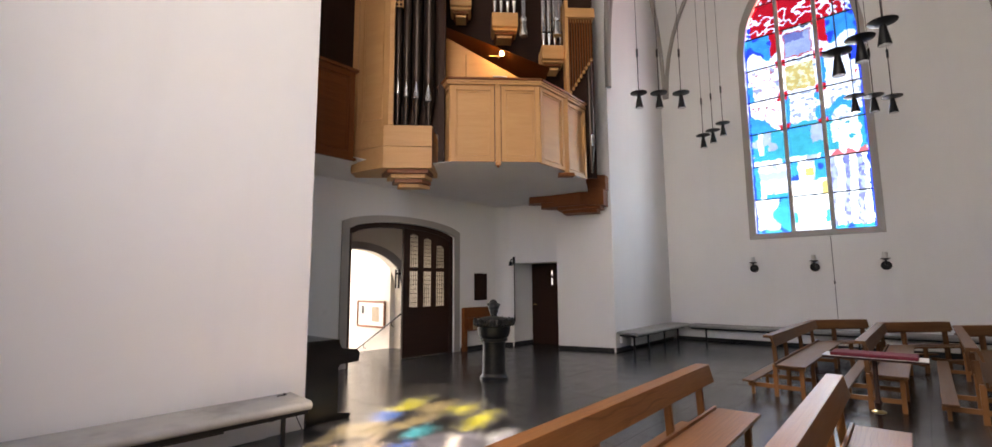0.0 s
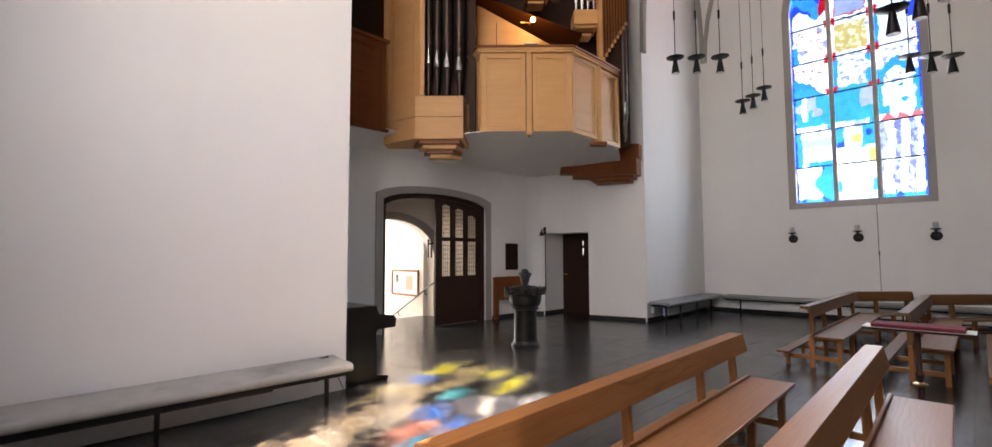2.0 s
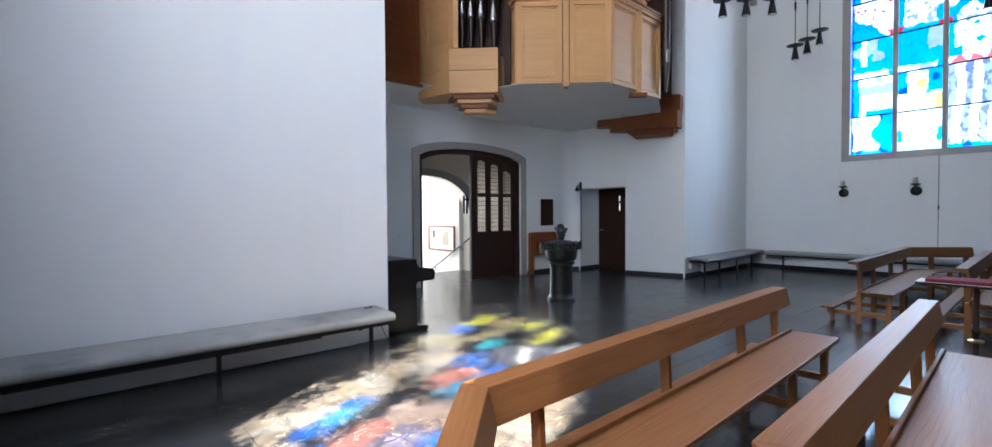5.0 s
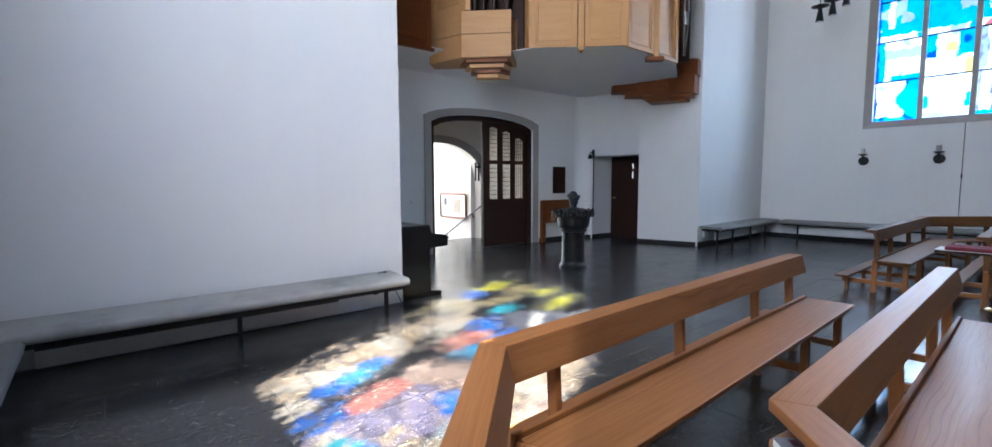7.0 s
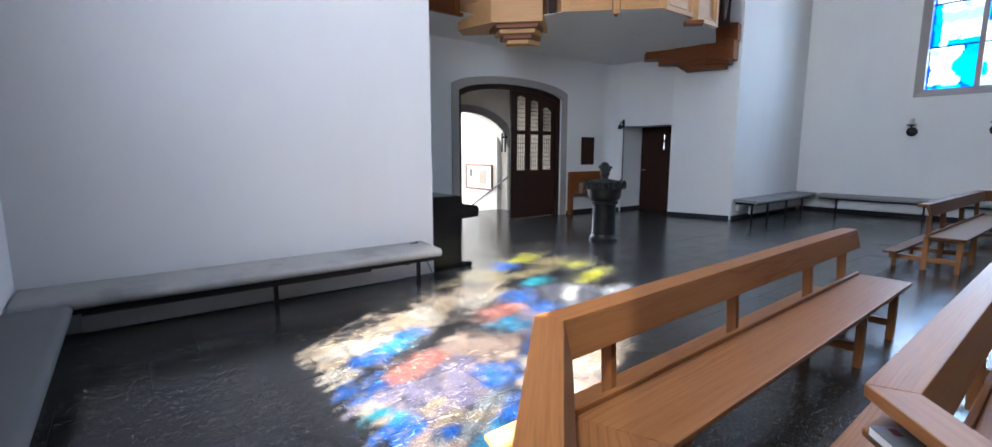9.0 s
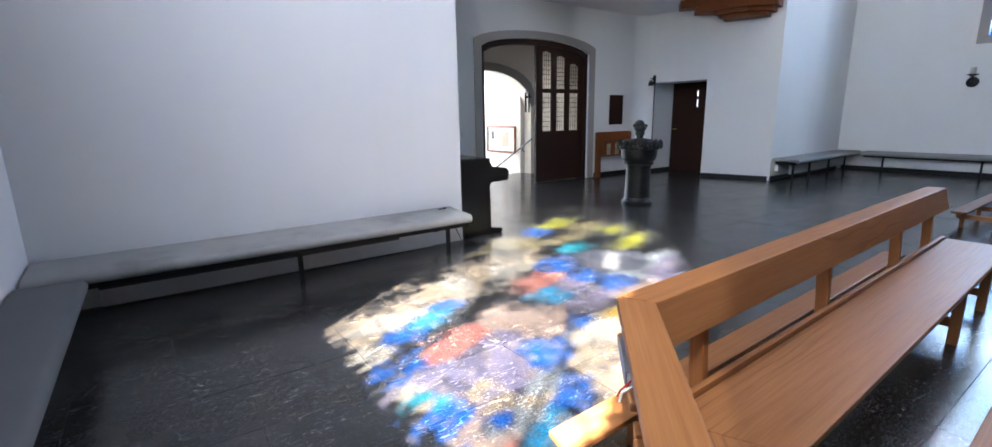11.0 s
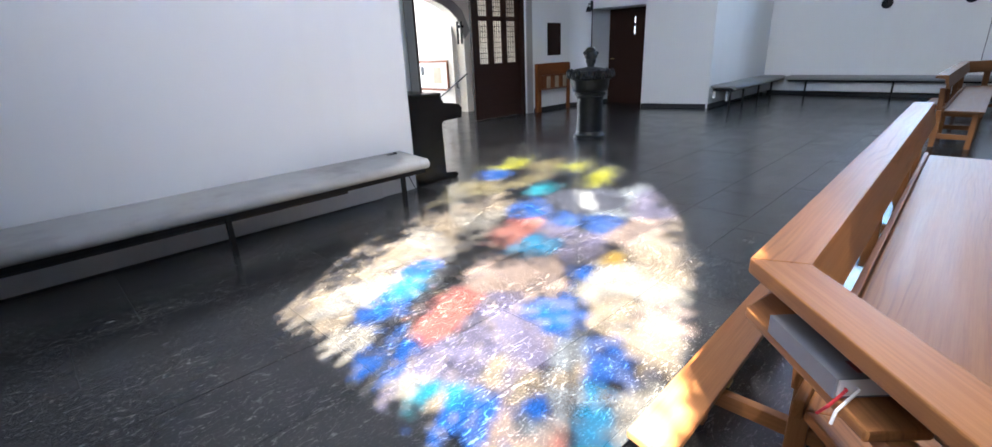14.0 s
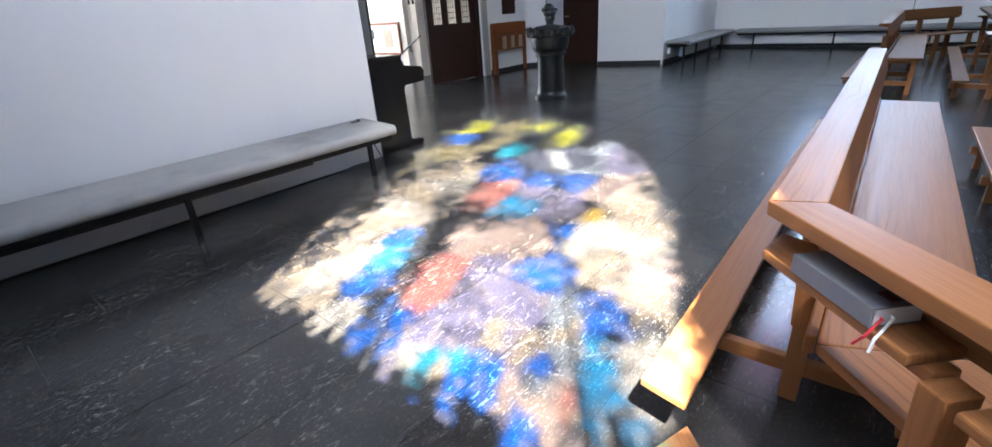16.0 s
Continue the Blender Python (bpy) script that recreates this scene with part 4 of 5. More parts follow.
AQ = math.sqrt(0.5)
bx, by = 0.935 - AQ * 0.19 - AQ * 0.005, 0.82 - AQ * 0.19 + AQ * 0.005
book(at(bx, by, 0.693, -135), "grey hymn book with red ribbon lying on a pew shelf", GREYCOVER, (0.21, 0.100, 0.040))
book(at(1.285 - AQ * 0.12 - AQ * 0.01, -0.13 - AQ * 0.12 + AQ * 0.01, 0.693, 47), "hymn book with pale page edges on a pew shelf", GREYCOVER, (0.18, 0.11, 0.028), False)

# ---- baptismal font ----
font = thing("baptismal_font", at(5.93, 4.78), "dark bronze baptismal font with patterned bowl and lid", "font")
part("foot", lathe_bm([(0.235, 0), (0.235, 0.04), (0.21, 0.06), (0.20, 0.10)], 40), BRONZE, font, "", None, True)
part("shaft", lathe_bm([(0.195, 0.09), (0.19, 0.30), (0.185, 0.56), (0.20, 0.60), (0.225, 0.615), (0.225, 0.64), (0.20, 0.66)], 40), BRONZE, font, "", None, True)
part("bowl", lathe_bm([(0.20, 0.65), (0.245, 0.68), (0.265, 0.74), (0.275, 0.84), (0.285, 0.85)], 40), BRONZE, font, "", None, True)
bm = lathe_bm([(0.285, 0.845), (0.305, 0.86), (0.31, 0.94), (0.30, 0.96), (0.28, 0.965)], 40)
for k in range(26):
    a = 2 * math.pi * k / 26
    b2 = bmesh.new()
    bmesh.ops.create_icosphere(b2, subdivisions=1, radius=0.040)
    join(bm, b2, Matrix.Translation((0.312 * math.cos(a), 0.312 * math.sin(a), 0.90 + 0.03 * (k % 2))) @ Matrix.Diagonal((1, 1, 1.5, 1)))
part("rim", bm, BRONZE, font, "rim with cast relief")
part("lid", lathe_bm([(0.28, 0.96), (0.20, 0.985), (0.10, 1.0), (0.05, 1.01), (0.05, 1.03)], 40), BRONZE, font, "", None, True)
bm = bmesh.new()
for r, z, dx, sq in ((0.075, 1.09, 0, 1.0), (0.095, 1.16, 0.0, 0.8), (0.075, 1.225, -0.01, 0.75), (0.04, 1.19, 0.075, 0.7), (0.04, 1.2, -0.075, 0.8)):
    b2 = bmesh.new()
    bmesh.ops.create_icosphere(b2, subdivisions=2, radius=r)
    join(bm, b2, Matrix.Translation((dx * 0.7, -dx * 0.7, z)) @ Matrix.Diagonal((1, 1, sq, 1)))
join(bm, lathe_bm([(0.055, 1.02), (0.045, 1.10)], 16))
part("finial", bm, BRONZE, font, "rounded cast finial", None, True)

# ---- piano ----
piano = thing("upright_piano", at(2.575, 4.54) @ Matrix.Diagonal((1.28, 1.0, 1.03, 1.0)), "small black lacquered upright piano against the wall end", "piano")
part("body", box_bm(0.26, 1.35, 0.80, (0.14, 0.70, 0.45), 0.01), BLACKWOOD, piano)
part("lid", box_bm(0.30, 1.44, 0.03, (0.15, 0.70, 0.865), 0.008), BLACKWOOD, piano)
for y in (0.02, 1.38):
    bm = slab_bm([(0.0, 0.0), (0.42, 0.0), (0.44, 0.03), (0.42, 0.06), (0.31, 0.08), (0.30, 0.57), (0.32, 0.60), (0.51, 0.61), (0.52, 0.71), (0.49, 0.75), (0.33, 0.78), (0.29, 0.88), (0.0, 0.88)], "y", y - 0.02, y + 0.02)
    part("cheek", bm, BLACKWOOD, piano)
part("keybed", box_bm(0.24, 1.34, 0.06, (0.37, 0.70, 0.65), 0.006), BLACKWOOD, piano)
part("fallboard", box_bm(0.16, 1.32, 0.03, (0.36, 0.70, 0.73), 0.006), BLACKWOOD, piano)
part("pedal_board", box_bm(0.05, 0.4, 0.10, (0.28, 0.7, 0.08), 0.006), BLACKWOOD, piano)
part("pedal", box_bm(0.12, 0.03, 0.015, (0.36, 0.65, 0.06), 0.004), BRASS, piano)

# ---- things at the door wall ----
rack = thing("leaflet_rack", at(8.45, 7.50, 0), "brown wooden leaflet rack with booklets against the wall", "rack")
part("back_board", box_bm(1.10, 0.03, 0.54, (0, 0, 0.72), 0.005), BROWN, rack)
for x in (-0.52, 0.52):
    part("side_board", box_bm(0.12 if x < 0 else 0.04, 0.08, 0.98, (x, -0.02, 0.49), 0.005), BROWN, rack)
for z in (0.46, 0.74):
    part("ledge", box_bm(1.0, 0.07, 0.02, (0, -0.04, z), 0.003), BROWN, rack)
for k in range(6):
    part("booklet", box_bm(0.11, 0.02, 0.24, (-0.36 + 0.14 * k, -0.06, 0.60), 0.003), BEIGECOVER if k % 2 else BROWN, rack)
plq = thing("wall_plaque", at(8.55, 7.54, 1.47), "dark brown rectangular plaque fixed on the white wall", "plaque")
part("plate", box_bm(0.42, 0.025, 0.63, (0, 0, 0), 0.006), DOORWOOD, plq)
part("frame", box_bm(0.44, 0.018, 0.65, (0, 0.008, 0), 0.004), BLACK, plq)
bell = thing("bell_bracket", at(9.38, 7.17, 2.12), "black iron wall bracket with a hanging bell cord", "bell")
part("arm", tube_bm([(0.04, 0, 0), (-0.14, -0.02, 0.03), (-0.16, -0.02, -0.02)], 0.014), BLACK, bell)
part("plate", box_bm(0.03, 0.06, 0.2, (0.0, 0, 0), 0.006), BLACK, bell)
part("bell_cup", lathe_bm([(0.055, -0.13), (0.05, -0.08), (0.03, -0.03), (0.01, -0.01)], 16, (-0.15, -0.02, 0.0)), BLACK, bell)
part("cord", tube_bm([(-0.02, -0.03, 0), (-0.02, -0.03, -1.35)], 0.012, 6), BLACK, bell)
part("tassel", tube_bm([(-0.02, -0.03, -1.35), (-0.02, -0.03, -1.52)], 0.018, 8), BLACK, bell)
sw = thing("light_switch", at(4.45, 7.545, 1.05), "small white wall switch beside the church door", "switch")
part("plate", box_bm(0.08, 0.012, 0.08, (0, 0, 0), 0.003), WHITEPAINT, sw)
part("rocker", box_bm(0.04, 0.01, 0.05, (0, -0.008, 0), 0.002), WHITEPAINT, sw)

# ---- small table with red cloth ----
tb = thing("prayer_stand", at(6.15, -0.18, 0), "slim wooden stand with a narrow sloping top in the aisle", "stand")
part("top", box_bm(0.33, 0.84, 0.022, (0, 0, 0.765), 0.006), DOORWOOD, tb)
part("column", lathe_bm([(0.025, 0.05), (0.022, 0.30), (0.04, 0.33), (0.022, 0.36), (0.022, 0.745)], 12), DOORWOOD, tb, "", None, True)
for a in (30, 150, 270):
    beam("foot", (0, 0, 0.06), (0.20 * math.cos(radians(a)), 0.20 * math.sin(radians(a)), 0.02), 0.03, 0.035, DOORWOOD, tb)
part("collar", lathe_bm([(0.025, 0.22), (0.06, 0.235), (0.06, 0.245), (0.025, 0.26)], 16), BRASS, tb, "brass collar", None, True)
cl = thing("table_cloth", at(6.15, -0.18, 0.776), "red patterned cloth lying on the stand", "cloth")
part("cloth", box_bm(0.32, 0.70, 0.036, (0, 0, 0.022), 0.015), REDCLOTH, cl)
part("runner", box_bm(0.30, 0.84, 0.006, (0, 0, 0.003), 0.001), PAPER, cl, "white runner under the red cloth")

# ---- lamps ----
def pendant(x, y, z, k=1.0):
    p = thing("pendant_lamp", at(x, y, z), "black metal pendant lamp with disc on a thin rod", "lamp", "pendant lamps")
    part("disc", lathe_bm([(0.05, 0.02), (0.165, 0.055), (0.17, 0.065), (0.06, 0.085), (0.02, 0.09)], 28), BLACK, p, "", None, True)
    part("shade", lathe_bm([(0.075, -0.26), (0.078, -0.25), (0.05, -0.08), (0.035, 0.02), (0.05, 0.03)], 24), BLACK, p, "", None, True)
    part("reflector", lathe_bm([(0.07, -0.262), (0.07, -0.258)], 20), TIN, p, "pale lamp glass", None, True)
    part("rod", tube_bm([(0, 0, 0.08), (0, 0, 0.85)], 0.009, 6), BLACK, p)
    part("grip", tube_bm([(0, 0, 0.85), (0, 0, 1.02)], 0.022, 8), BLACK, p)
    part("cable", tube_bm([(0, 0, 1.02), (0, 0, TOP - z)], 0.006, 5), BLACK, p)
    return p


LAMPS = ((9.03, 3.48, 5.38), (9.31, 3.17, 5.38), (9.62, 2.83, 5.38), (12.02, 3.2, 5.11), (12.17, 3.01, 5.23), (12.32, 2.81, 5.41),
         (7.32, -0.03, 4.45), (7.51, -0.27, 4.63), (7.68, -0.51, 4.84), (11.15, 0.09, 5.02), (11.4, -0.19, 5.03), (11.65, -0.46, 5.01))
for x, y, z in LAMPS:
    pendant(x, y, z)


def sconce(y):
    s = thing("wall_sconce", at(XR, y, 1.94), "black iron wall sconce with clear glass cup", "sconce", "wall sconces")
    part("wall_disc", lathe_bm([(0.10, 0), (0.10, 0.02), (0.08, 0.03)], 24), BLACK, s, "", pose(-0.0, 0, -0.06, 0, -90, 0), True)
    part("arm", tube_bm([(-0.02, 0, -0.06), (-0.08, 0, -0.02), (-0.10, 0, 0.06)], 0.02), BLACK, s)
    part("dish", lathe_bm([(0.02, 0.05), (0.09, 0.085), (0.09, 0.095), (0.02, 0.09)], 20, (-0.10, 0, 0)), BLACK, s, "", None, True)
    part("glass_cup", lathe_bm([(0.03, 0.095), (0.045, 0.12), (0.045, 0.22), (0.03, 0.225)], 16, (-0.10, 0, 0)), CREAMGLASS, s, "clear glass cup", None, True)
    return s


for y in (2.60, 1.30, -0.02):
    sconce(y)
wire = thing("wall_cable", at(XR - 0.01, 0.94, 0.5), "thin dark cable running down the white wall", "cable")
part("wire", tube_bm([(0, 0, 0), (0, 0, 2.1)], 0.006, 5), BLACK, wire)
part("connector", tube_bm([(0, 0, 0.98), (0, 0, 1.06)], 0.014, 6), BLACK, wire)


# ---- organ gallery ----
front = ((2.555, 6.8, 3.76), (4.53, 6.8, 3.79), (5.0, 6.6, 3.72), (5.35, 6.2, 3.70), (5.64, 5.46, 3.70), (6.2, 4.92, 3.70), (6.74, 4.38, 3.70), (7.55, 4.40, 3.66), (8.38, 4.42, 3.64), (9.1, 4.80, 3.62), (9.8, 5.20, 3.60))
back = ((2.555, 7.56), (4.6, 7.56), (5.2, 7.56), (6.2, 7.56), (7.2, 7.56), (8.2, 7.56), (9.43, 7.56), (9.45, 7.26), (9.6, 6.05), (9.80, 5.30), (9.96, 4.84))
bm = bmesh.new()
rows = []
for (fx, fy, fz), (gx, gy) in zip(front, back):
    rows.append([bm.verts.new((fx + (gx - fx) * k / 8, fy + (gy - fy) * k / 8, fz + (3.53 - fz) * (k / 8) ** 1.3)) for k in range(9)])
for r0, r1 in zip(rows, rows[1:]):
    for k in range(8):
        bm.faces.new((r0[k], r1[k], r1[k + 1], r0[k + 1]))
lower = list(bm.faces)
ext = bmesh.ops.extrude_face_region(bm, geom=lower)
for v in [g for g in ext["geom"] if isinstance(g, bmesh.types.BMVert)]:
    v.co.z += 0.012
gal = part("gallery_floor", bm, PLASTER, None, "", None, True)
tagged(gal, "curved white plastered underside of the organ gallery", "gallery", "", "structure")

ORG = pose(5.55, 5.55, 0, 0, 0, -45)


def panelled(name, parent, a, b, z0, z1, material, stile=0.09):
    """A framed panel between two plan points, its face towards the right-hand side of a to b."""
    a, b = Vector((*a, 0)), Vector((*b, 0))
    m = along((a.x, a.y, z0), (b.x, b.y, z0))
    n, h = (b - a).length, z1 - z0
    p = part(name, box_bm(n - 0.02, 0.02, h - 0.02, (n / 2, 0.03, h / 2)), material, parent, "", m)
    for x in (stile / 2, n - stile / 2):
        part("stile", box_bm(h, 0.045, stile, (0, 0, 0), 0.005), material, p, "", Matrix.Translation((x, 0.012, h / 2)) @ pose(0, 0, 0, 0, -90, 0))
    for z in (stile / 2, h - stile / 2):
        part("frame_rail", box_bm(n - 2 * stile - 0.004, 0.042, stile, (n / 2, 0.012, z), 0.005), material, p)
    q = stile + 0.035
    bm = bmesh.new()
    for x in (q, n - q):
        box_bm(0.018, 0.02, h - 2 * q, (x, 0.015, h / 2), 0.004, bm)
    for z in (q, h - q):
        box_bm(n - 2 * q, 0.02, 0.018, (n / 2, 0.015, z), 0.004, bm)
    part("moulding", bm, material, p)
    return p


bay = thing("gallery_parapet", ORG, "honey coloured panelled oak parapet of the organ gallery", "parapet")
Zb, Zt = 3.70, 5.12
W = ORG.inverted()
loc = lambda x, y: tuple((W @ Vector((x, y, 0)))[:2])
r1, r2, r3 = loc(6.77, 4.33), loc(7.60, 4.36), loc(8.37, 4.38)
panelled("panel", bay, (-0.10, 0.42), (0.06, 0.02), Zb, Zt, HONEY, 0.05)
panelled("panel", bay, (0.08, 0.0), (0.88, 0.0), Zb, Zt, HONEY)
panelled("panel", bay, (0.97, 0.0), (1.69, 0.0), Zb, Zt, HONEY)
panelled("panel", bay, (1.70, 0.005), (r2[0] - 0.05, r2[1] - 0.05), Zb - 0.02, Zt, HONEY, 0.07)
panelled("panel", bay, (r2[0] + 0.02, r2[1] + 0.02), r3, Zb - 0.05, Zt - 0.02, HONEY, 0.07)
part("post", box_bm(0.10, 0.09, 1.58, (0.925, -0.01, 4.42), 0.008), HONEY, bay)
part("post", box_bm(0.028, 0.11, 1.58, (0.925, -0.012, 4.42), 0.004), HONEY, bay)
for x in (0.868, 0.982):
    part("post_groove", box_bm(0.012, 0.03, 1.44, (x, -0.012, 4.42)), DOORWOOD, bay)
part("drop_finial", lathe_bm([(0.012, -0.10), (0.03, -0.07), (0.03, -0.04), (0.05, -0.03), (0.05, 0.0)], 12, (0.925, -0.01, 3.69)), BROWN, bay, "", None, True)
part("corner_post", box_bm(0.09, 0.09, 1.56, (r2[0], r2[1], 4.40), 0.008), HONEY, bay)
part("corbel", box_bm(0.30, 0.16, 0.07, (r2[0] - 0.02, r2[1] - 0.02, 3.60), 0.008), BROWN, bay)
for (a, b) in (((-0.13, 0.42), (0.05, -0.03)), ((0.02, -0.03), (1.72, -0.03)), ((1.70, -0.02), (r2[0], r2[1] - 0.03)), ((r2[0], r2[1] - 0.03), r3)):
    for k, (ww, hh) in enumerate(((0.06, 0.04), (0.10, 0.035), (0.15, 0.04))):
        z = Zt + 0.02 + 0.037 * k
        beam("top_moulding", (a[0], a[1], z), (b[0], b[1], z), ww, hh, BROWN if k == 2 else HONEY, bay)

side = thing("gallery_parapet", at(2.565, 6.78, 3.74), "dark brown panelled parapet beside the organ tower", "parapet")
panelled("panel", side, (0.0, 0.0), (1.88, 0.0), 0.02, 1.60, BROWN, 0.10)
beam("top_moulding", (0, -0.01, 1.63), (1.92, -0.01, 1.63), 0.12, 0.05, BROWN, side)
beam("lower_moulding", (0, -0.01, 0.0), (1.92, -0.01, 0.0), 0.07, 0.05, BROWN, side)

organ = thing("pipe_organ", ORG, "pipe organ in honey and brown oak with dark tin pipes", "organ")
T = [(-1.11, 0.0), (-0.25, 0.0), (-0.20, 0.84), (-1.76, 0.84), (-1.76, 0.42)]
part("tower_base", prism_bm(T, 3.575, 3.965, (0, 0), 0.006), HONEY, organ)
part("tower_base", prism_bm(T, 3.972, 4.35, (0, 0), 0.006), HONEY, organ)
for k in range(4):
    g = 0.06 * (k + 1)
    part("tower_step", prism_bm([(-1.10 + g, g), (-0.26 - g, g), (-0.24 - 0.3 * g, 0.46), (-1.30 + 1.6 * g, 0.46)], 3.575 - 0.075 * (k + 1), 3.57 - 0.075 * k, (0, 0), 0.006), HONEY if k % 2 else BROWN, organ)
panelled("side_panel", organ, (-1.70, 0.45), (-1.03, 0.04), 4.36, 9.6, HONEY, 0.14)
part("corner_stile", box_bm(0.09, 0.07, 5.2, (-0.99, 0.035, 6.96), 0.006), HONEY, organ)
part("side_stile", box_bm(0.10, 0.08, 5.6, (-1.72, 0.42, 6.6), 0.006), HONEY, organ)
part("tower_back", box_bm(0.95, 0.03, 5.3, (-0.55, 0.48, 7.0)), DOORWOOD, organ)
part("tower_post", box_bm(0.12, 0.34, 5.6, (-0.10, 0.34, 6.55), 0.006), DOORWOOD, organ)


def organ_pipe(x, y, z, r, foot, height, material, mouth_mat):
    p = part("pipe", lathe_bm([(0.018, 0), (r * 0.9, foot), (r, foot + 0.02), (r, height), (r * 0.9, height + 0.01)], 20), material, organ, "", Matrix.Translation((x, y, z)), True)
    bm = bmesh.new()
    ring = []
    n = 7
    for k in range(n):
        a = -math.pi / 2 + (k - 3) * 0.22
        up = 0.30 * (1 - abs(k - 3) / 3.2) + 0.02
        ring.append((math.cos(a), math.sin(a), up))
    rr = r * 1.03
    lo = [bm.verts.new((rr * c, rr * s, foot - 0.01)) for c, s, u in ring]
    hi = [bm.verts.new((rr * c, rr * s, foot + u)) for c, s, u in ring]
    for k in range(n - 1):
        bm.faces.new((lo[k], lo[k + 1], hi[k + 1], hi[k]))
    bmesh.ops.solidify(bm, geom=bm.faces[:], thickness=0.004)
    part("mouth", bm, mouth_mat, p, "bright tin mouth")
    part("lip", box_bm(r * 1.3, 0.02, 0.025, (0, -r * 0.97, foot - 0.02), 0.004), BLACK, p)
    return p


for x, r, f in ((-0.90, 0.062, 0.66), (-0.745, 0.072, 0.61), (-0.56, 0.086, 0.58), (-0.335, 0.10, 0.52)):
    organ_pipe(x, 0.22, 4.35, r, f, 5.2, PEWTER, TIN)
part("finial_grid", box_bm(0.16, 0.02, 0.02, (-0.88, 0.02, 6.62)), HONEY, organ)
for k in range(3):
    part("finial_grid", box_bm(0.02, 0.02, 0.30, (-0.95 + 0.07 * k, 0.02, 6.75)), HONEY, organ)
    part("finial_grid", box_bm(0.16, 0.02, 0.02, (-0.88, 0.02, 6.70 + 0.08 * k)), HONEY, organ)

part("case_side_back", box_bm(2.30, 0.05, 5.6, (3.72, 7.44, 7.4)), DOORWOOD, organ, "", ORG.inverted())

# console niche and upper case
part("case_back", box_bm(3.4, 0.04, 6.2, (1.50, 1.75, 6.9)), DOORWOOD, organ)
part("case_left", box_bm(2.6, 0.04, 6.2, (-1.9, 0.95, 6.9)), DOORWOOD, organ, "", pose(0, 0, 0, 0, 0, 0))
bm = slab_bm([(-0.05, 5.0), (1.45, 5.0), (1.45, 5.70), (-0.05, 6.55)], "y", 0.98, 1.02)
part("niche_panel", bm, HONEY, organ, "oak panel lit by the console lamp")
part("niche_seam", box_bm(0.012, 0.01, 0.85, (0.35, 0.972, 5.75)), DOORWOOD, organ)
bm = bmesh.new()
vs = [bm.verts.new(p) for p in ((-0.10, 0.66, 6.62), (2.05, 0.86, 5.88), (2.05, 1.75, 5.88), (-0.10, 1.75, 6.62))]
bm.faces.new(vs)
bmesh.ops.solidify(bm, geom=bm.faces[:], thickness=0.05)
part("niche_roof", bm, BROWN, organ)


def case_box(x0, x1, y, z0, z1, pipes):
    """A small corbelled pipe box of the upper case."""
    c = part("case_box", box_bm(x1 - x0, 0.5, z1 - z0, ((x0 + x1) / 2, y + 0.25, (z0 + z1) / 2), 0.008), HONEY, organ)
    for k in range(3):
        g = 0.045 * (k + 1)
        part("case_step", box_bm(x1 - x0 - 2 * g + 0.05, 0.45 - g, 0.05, ((x0 + x1) / 2, y + 0.25 + g / 2, z0 - 0.03 - 0.062 * k), 0.005), HONEY if k % 2 == 0 else BROWN, organ)
    for k in range(pipes):
        x = x0 + (x1 - x0) * (k + 0.5) / pipes
        organ_pipe(x, y + 0.14, z1, (x1 - x0) / pipes * 0.42, 0.35, 2.2, TIN if pipes > 3 else PEWTER, TIN)
    return c


case_box(0.88, 1.42, 0.92, 6.80, 7.10, 4)
case_box(1.92, 2.40, 1.0, 6.16, 6.45, 4)
case_box(0.02, 0.46, 1.0, 7.28, 7.6, 3)
for x, z in ((1.52, 6.52), (2.20, 6.55)):
    part("horizontal_trumpet", lathe_bm([(0.085, 0), (0.09, 0.02), (0.05, 0.30), (0.07, 0.33), (0.07, 0.38), (0.045, 0.42), (0.04, 1.2)], 20), TIN, organ, "polished tin reed pipe", Matrix.Translation((x, 0.80, z)), True)
# grille of thin pipes at the right
part("grille_head", box_bm(0.62, 0.30, 0.20, (2.70, 1.0, 7.10), 0.008), HONEY, organ)
part("grille_stile", box_bm(0.07, 0.25, 2.4, (2.42, 1.0, 6.2), 0.006), HONEY, organ)
for k in range(9):
    z0 = 5.40 + 0.09 * k
    part("grille_slat", box_bm(0.028, 0.05, 7.0 - z0, (2.49 + 0.056 * k, 0.95, (7.0 + z0) / 2), 0.003), BROWN, organ)
    part("grille_foot", box_bm(0.045, 0.06, 0.06, (2.49 + 0.056 * k, 0.95, z0), 0.004), HONEY, organ)
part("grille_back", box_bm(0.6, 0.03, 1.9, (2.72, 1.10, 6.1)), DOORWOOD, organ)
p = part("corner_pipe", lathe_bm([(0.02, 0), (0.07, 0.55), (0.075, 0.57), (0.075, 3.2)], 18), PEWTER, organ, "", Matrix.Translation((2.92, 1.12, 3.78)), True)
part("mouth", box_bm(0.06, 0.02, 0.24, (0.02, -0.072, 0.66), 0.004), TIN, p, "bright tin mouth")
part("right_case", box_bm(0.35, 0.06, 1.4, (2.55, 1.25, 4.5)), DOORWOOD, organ)

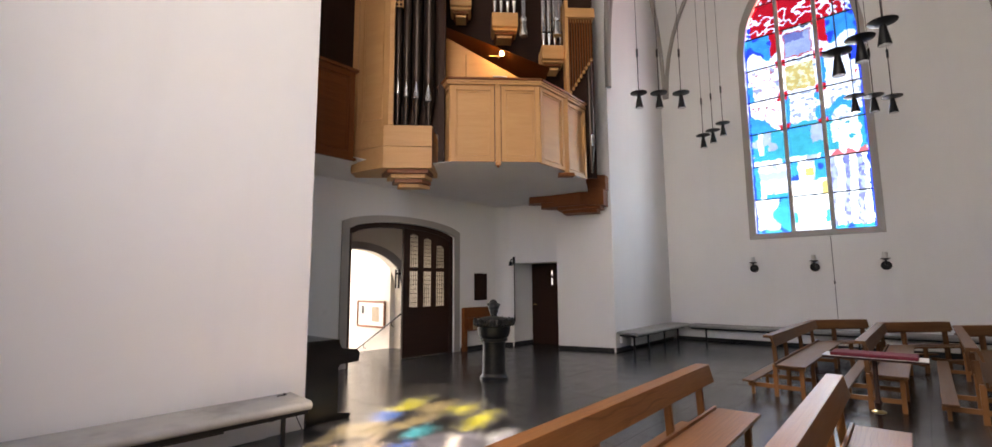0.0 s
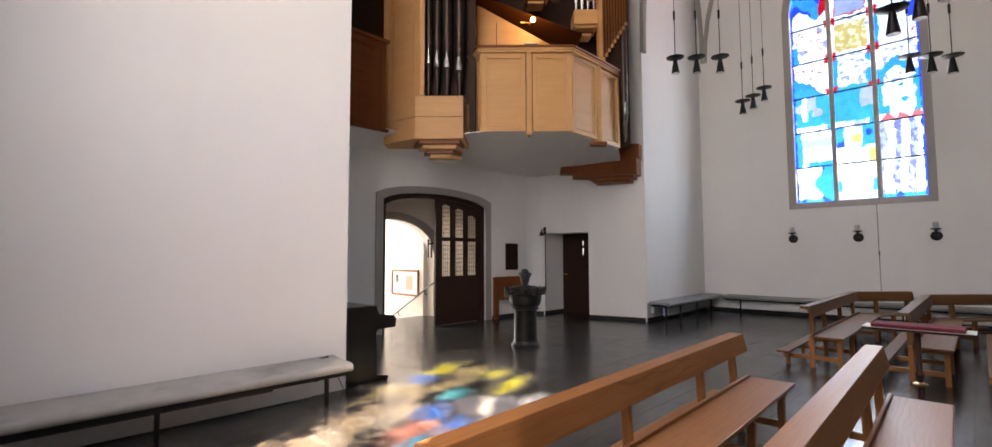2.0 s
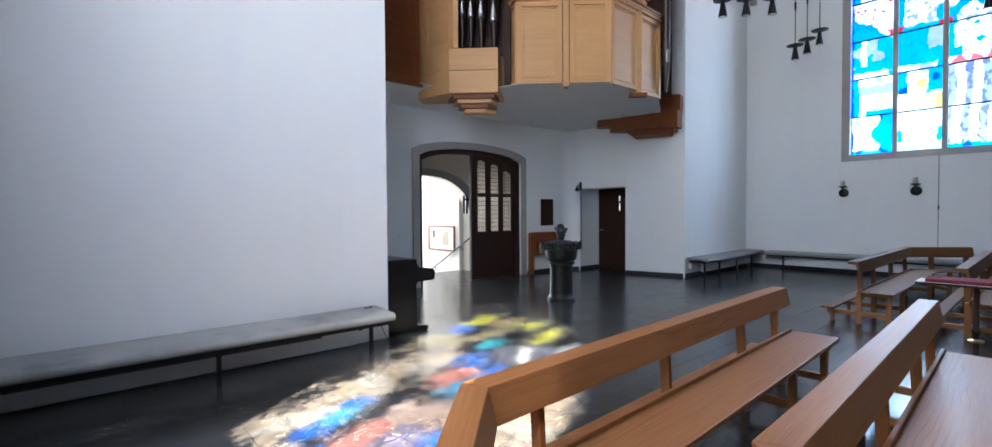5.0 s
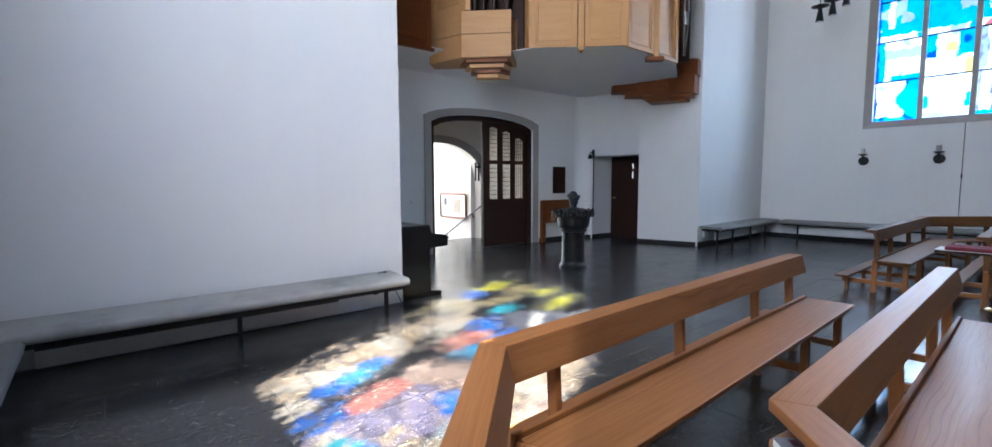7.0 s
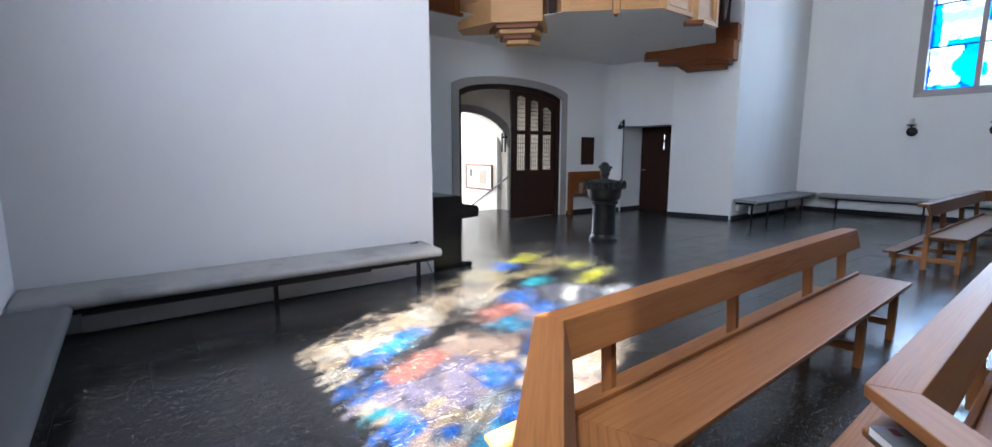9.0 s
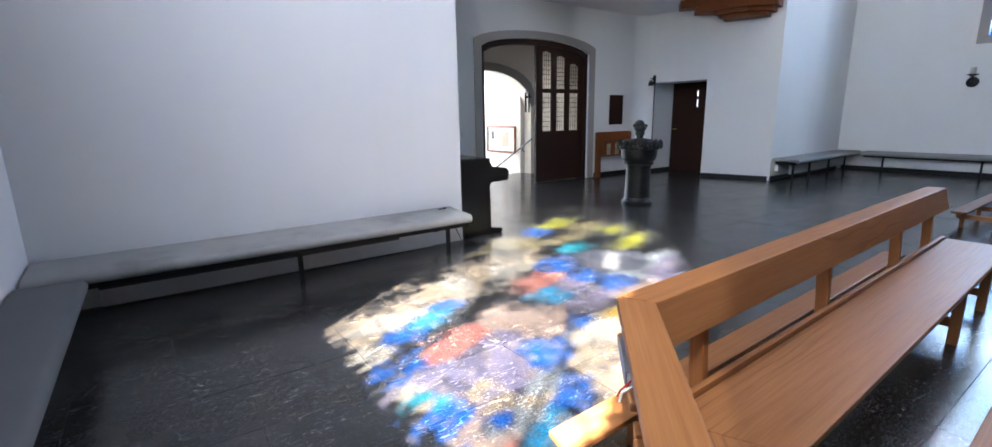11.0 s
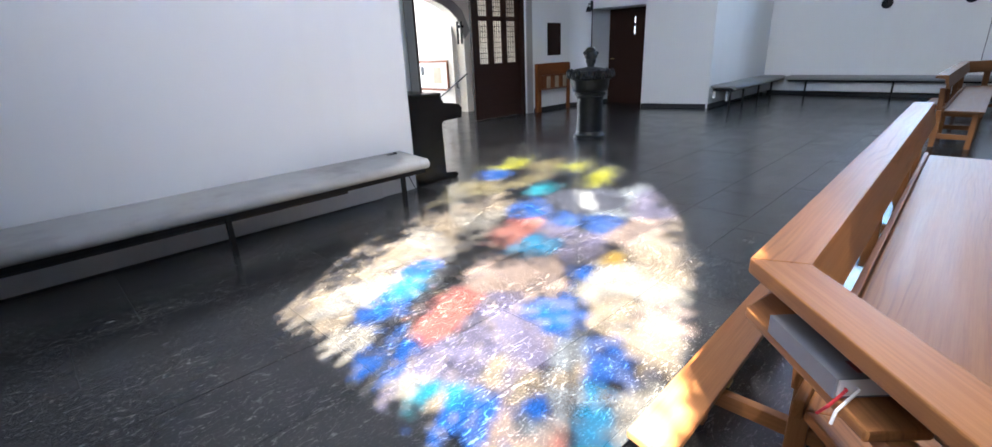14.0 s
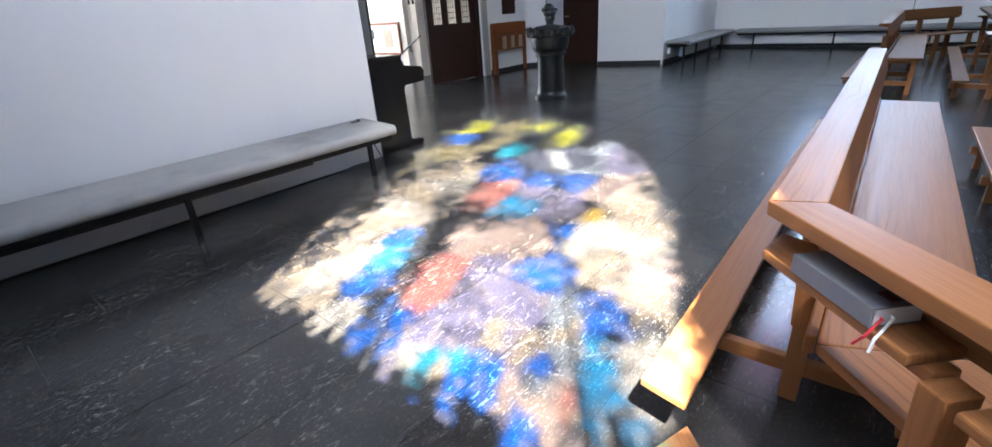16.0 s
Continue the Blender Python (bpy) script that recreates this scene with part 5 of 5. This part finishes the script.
# wooden corbel case on the splayed wall
cc = thing("organ_corbel", at(9.7, 5.3, 3.15), "dark brown wooden corbel case with stepped underside", "corbel")
P1 = [(0.30, -0.52), (-0.12, -0.62), (-0.50, -0.25), (-0.66, 0.40), (-0.10, 0.62)]
part("case", prism_bm(P1, 0.15, 0.52, (0, 0), 0.006), BROWN, cc)
part("upper_case", prism_bm([(0.32, -0.54), (0.0, -0.62), (-0.36, -0.28), (-0.38, 0.10), (0.05, 0.30)], 0.525, 0.86, (0, 0), 0.006), BROWN, cc)
part("step", prism_bm([(x * 0.85, y * 0.85) for x, y in P1], 0.075, 0.15, (0, 0), 0.005), BROWN, cc)
part("step", prism_bm([(x * 0.68, y * 0.68) for x, y in P1], 0.0, 0.075, (0, 0), 0.005), BROWN, cc)
part("arm", prism_bm([(-0.52, 0.10), (-0.82, 0.95), (-0.60, 1.15), (-0.05, 0.55)], 0.27, 0.50, (0, 0), 0.006), BROWN, cc)
part("arm_step", prism_bm([(-0.50, 0.15), (-0.70, 0.70), (-0.50, 0.85), (-0.05, 0.55)], 0.15, 0.27, (0, 0), 0.006), BROWN, cc)

# console lamp and sheets on the parapet
cl = thing("console_lamp", ORG @ pose(1.06, 0.72, 6.10), "small lit console lamp on a brass arm", "lamp")
bm = bmesh.new()
bmesh.ops.create_uvsphere(bm, u_segments=16, v_segments=10, radius=0.045)
part("bulb", bm, BULB, cl, "glowing warm bulb", None, True)
part("arm", tube_bm([(-0.24, 0.03, -0.04), (-0.06, 0.02, -0.05), (-0.05, 0.25, 0.02), (0.0, 0.27, 0.1)], 0.010), BRASS, cl)
pl = bpy.data.lights.new("console_lamp_light", "POINT")
pl.energy, pl.color, pl.shadow_soft_size = 0.22, (1.0, 0.62, 0.3), 0.06
new("console_lamp_light", pl).matrix_basis = ORG @ pose(0.85, 0.62, 5.98)
sh = thing("music_sheets", ORG @ pose(0.97, 0.02, 5.275), "white music sheets lying on the parapet", "paper")
part("sheet", box_bm(0.26, 0.12, 0.012, (0, 0, 0.006), 0.002), PAPER, sh)
part("sheet", box_bm(0.2, 0.1, 0.006, (0.02, 0, 0.015), 0.001), PAPER, sh)

# vault ribs
def rib(name, a, top, b, r=0.07):
    a, top, b = Vector(a), Vector(top), Vector(b)
    pts = []
    for p0, p1, s in ((a, top, 0), (b, top, 1)):
        seg = []
        for k in range(13):
            t = k / 12
            e = math.sin(t * math.pi / 2)
            f = 1 - math.cos(t * math.pi / 2)
            seg.append(Vector((p0.x + (p1.x - p0.x) * f, p0.y + (p1.y - p0.y) * f, p0.z + (p1.z - p0.z) * e)))
        pts += seg if s == 0 else seg[::-1][1:]
    tagged(part(name, tube_bm(pts, r, 8), STONE, None, "", None, True), "slender grey vault rib", "rib", "", "structure")


rib("trim_rib_pier", (10.0, 4.66, 6.2), (11.7, 4.68, 10.6), (13.4, 4.66, 6.9), 0.06)
rib("trim_rib_window", (13.41, 4.60, 6.9), (13.43, 1.18, 11.6), (13.41, -2.2, 6.4), 0.06)
rib("trim_rib_nave", (9.96, 4.66, 6.2), (4.5, 1.0, 11.9), (-0.9, -2.4, 6.2), 0.07)

# ---- floor slabs, last ----
def slab_mesh(lx, ly, seed):
    bm = box_bm(lx - 0.003, ly - 0.003, 0.02, (0, 0, -0.010))
    edges = [e for e in bm.edges if all(v.co.z > -0.005 for v in e.verts)]
    bmesh.ops.bevel(bm, geom=edges, offset=0.0008, segments=1, affect="EDGES")
    me = bpy.data.meshes.new("slab")
    bmesh.ops.recalc_face_normals(bm, faces=bm.faces)
    bm.to_mesh(me)
    bm.free()
    me.materials.append(SLATE)
    return me


floor_ob = bpy.data.objects["floor"]
rnd = random.Random(5)
LENGTHS = (0.6, 0.9, 1.05, 1.35)
ROW = 0.45
MESHES = {n: slab_mesh(n, ROW, 0) for n in LENGTHS}
far_slabs = bmesh.new()
y = 1.70 - 14 * ROW
while y < 9.0:
    x = XL - 0.29
    while x < XR:
        n = rnd.choice(LENGTHS)
        cx = x + n / 2
        inside = (y < 4.7) or (y < 8.1 and 2.3 < cx < 11.0) or (y >= 8.1 and 4.0 < cx < 8.2)
        m = pose(cx, y + ROW / 2, rnd.uniform(-0.0008, 0.0008), rnd.uniform(-0.02, 0.02), rnd.uniform(-0.02, 0.02), 0)
        if inside and y > -1.5 and cx < 9.0:
            ob = new("slab", MESHES[n])
            ob.parent = floor_ob
            ob.matrix_basis = m
        elif inside:
            join(far_slabs, box_bm(n - 0.003, ROW - 0.003, 0.02, (0, 0, -0.010)), m)
        x += n
    y += ROW
rest = far_slabs
join(rest, box_bm(15.0, 13.6, 0.02, (6.2, -11.4, -0.014)))
tagged(part("slab_rest", rest, SLATE, floor_ob), "", "", "", "stuff")
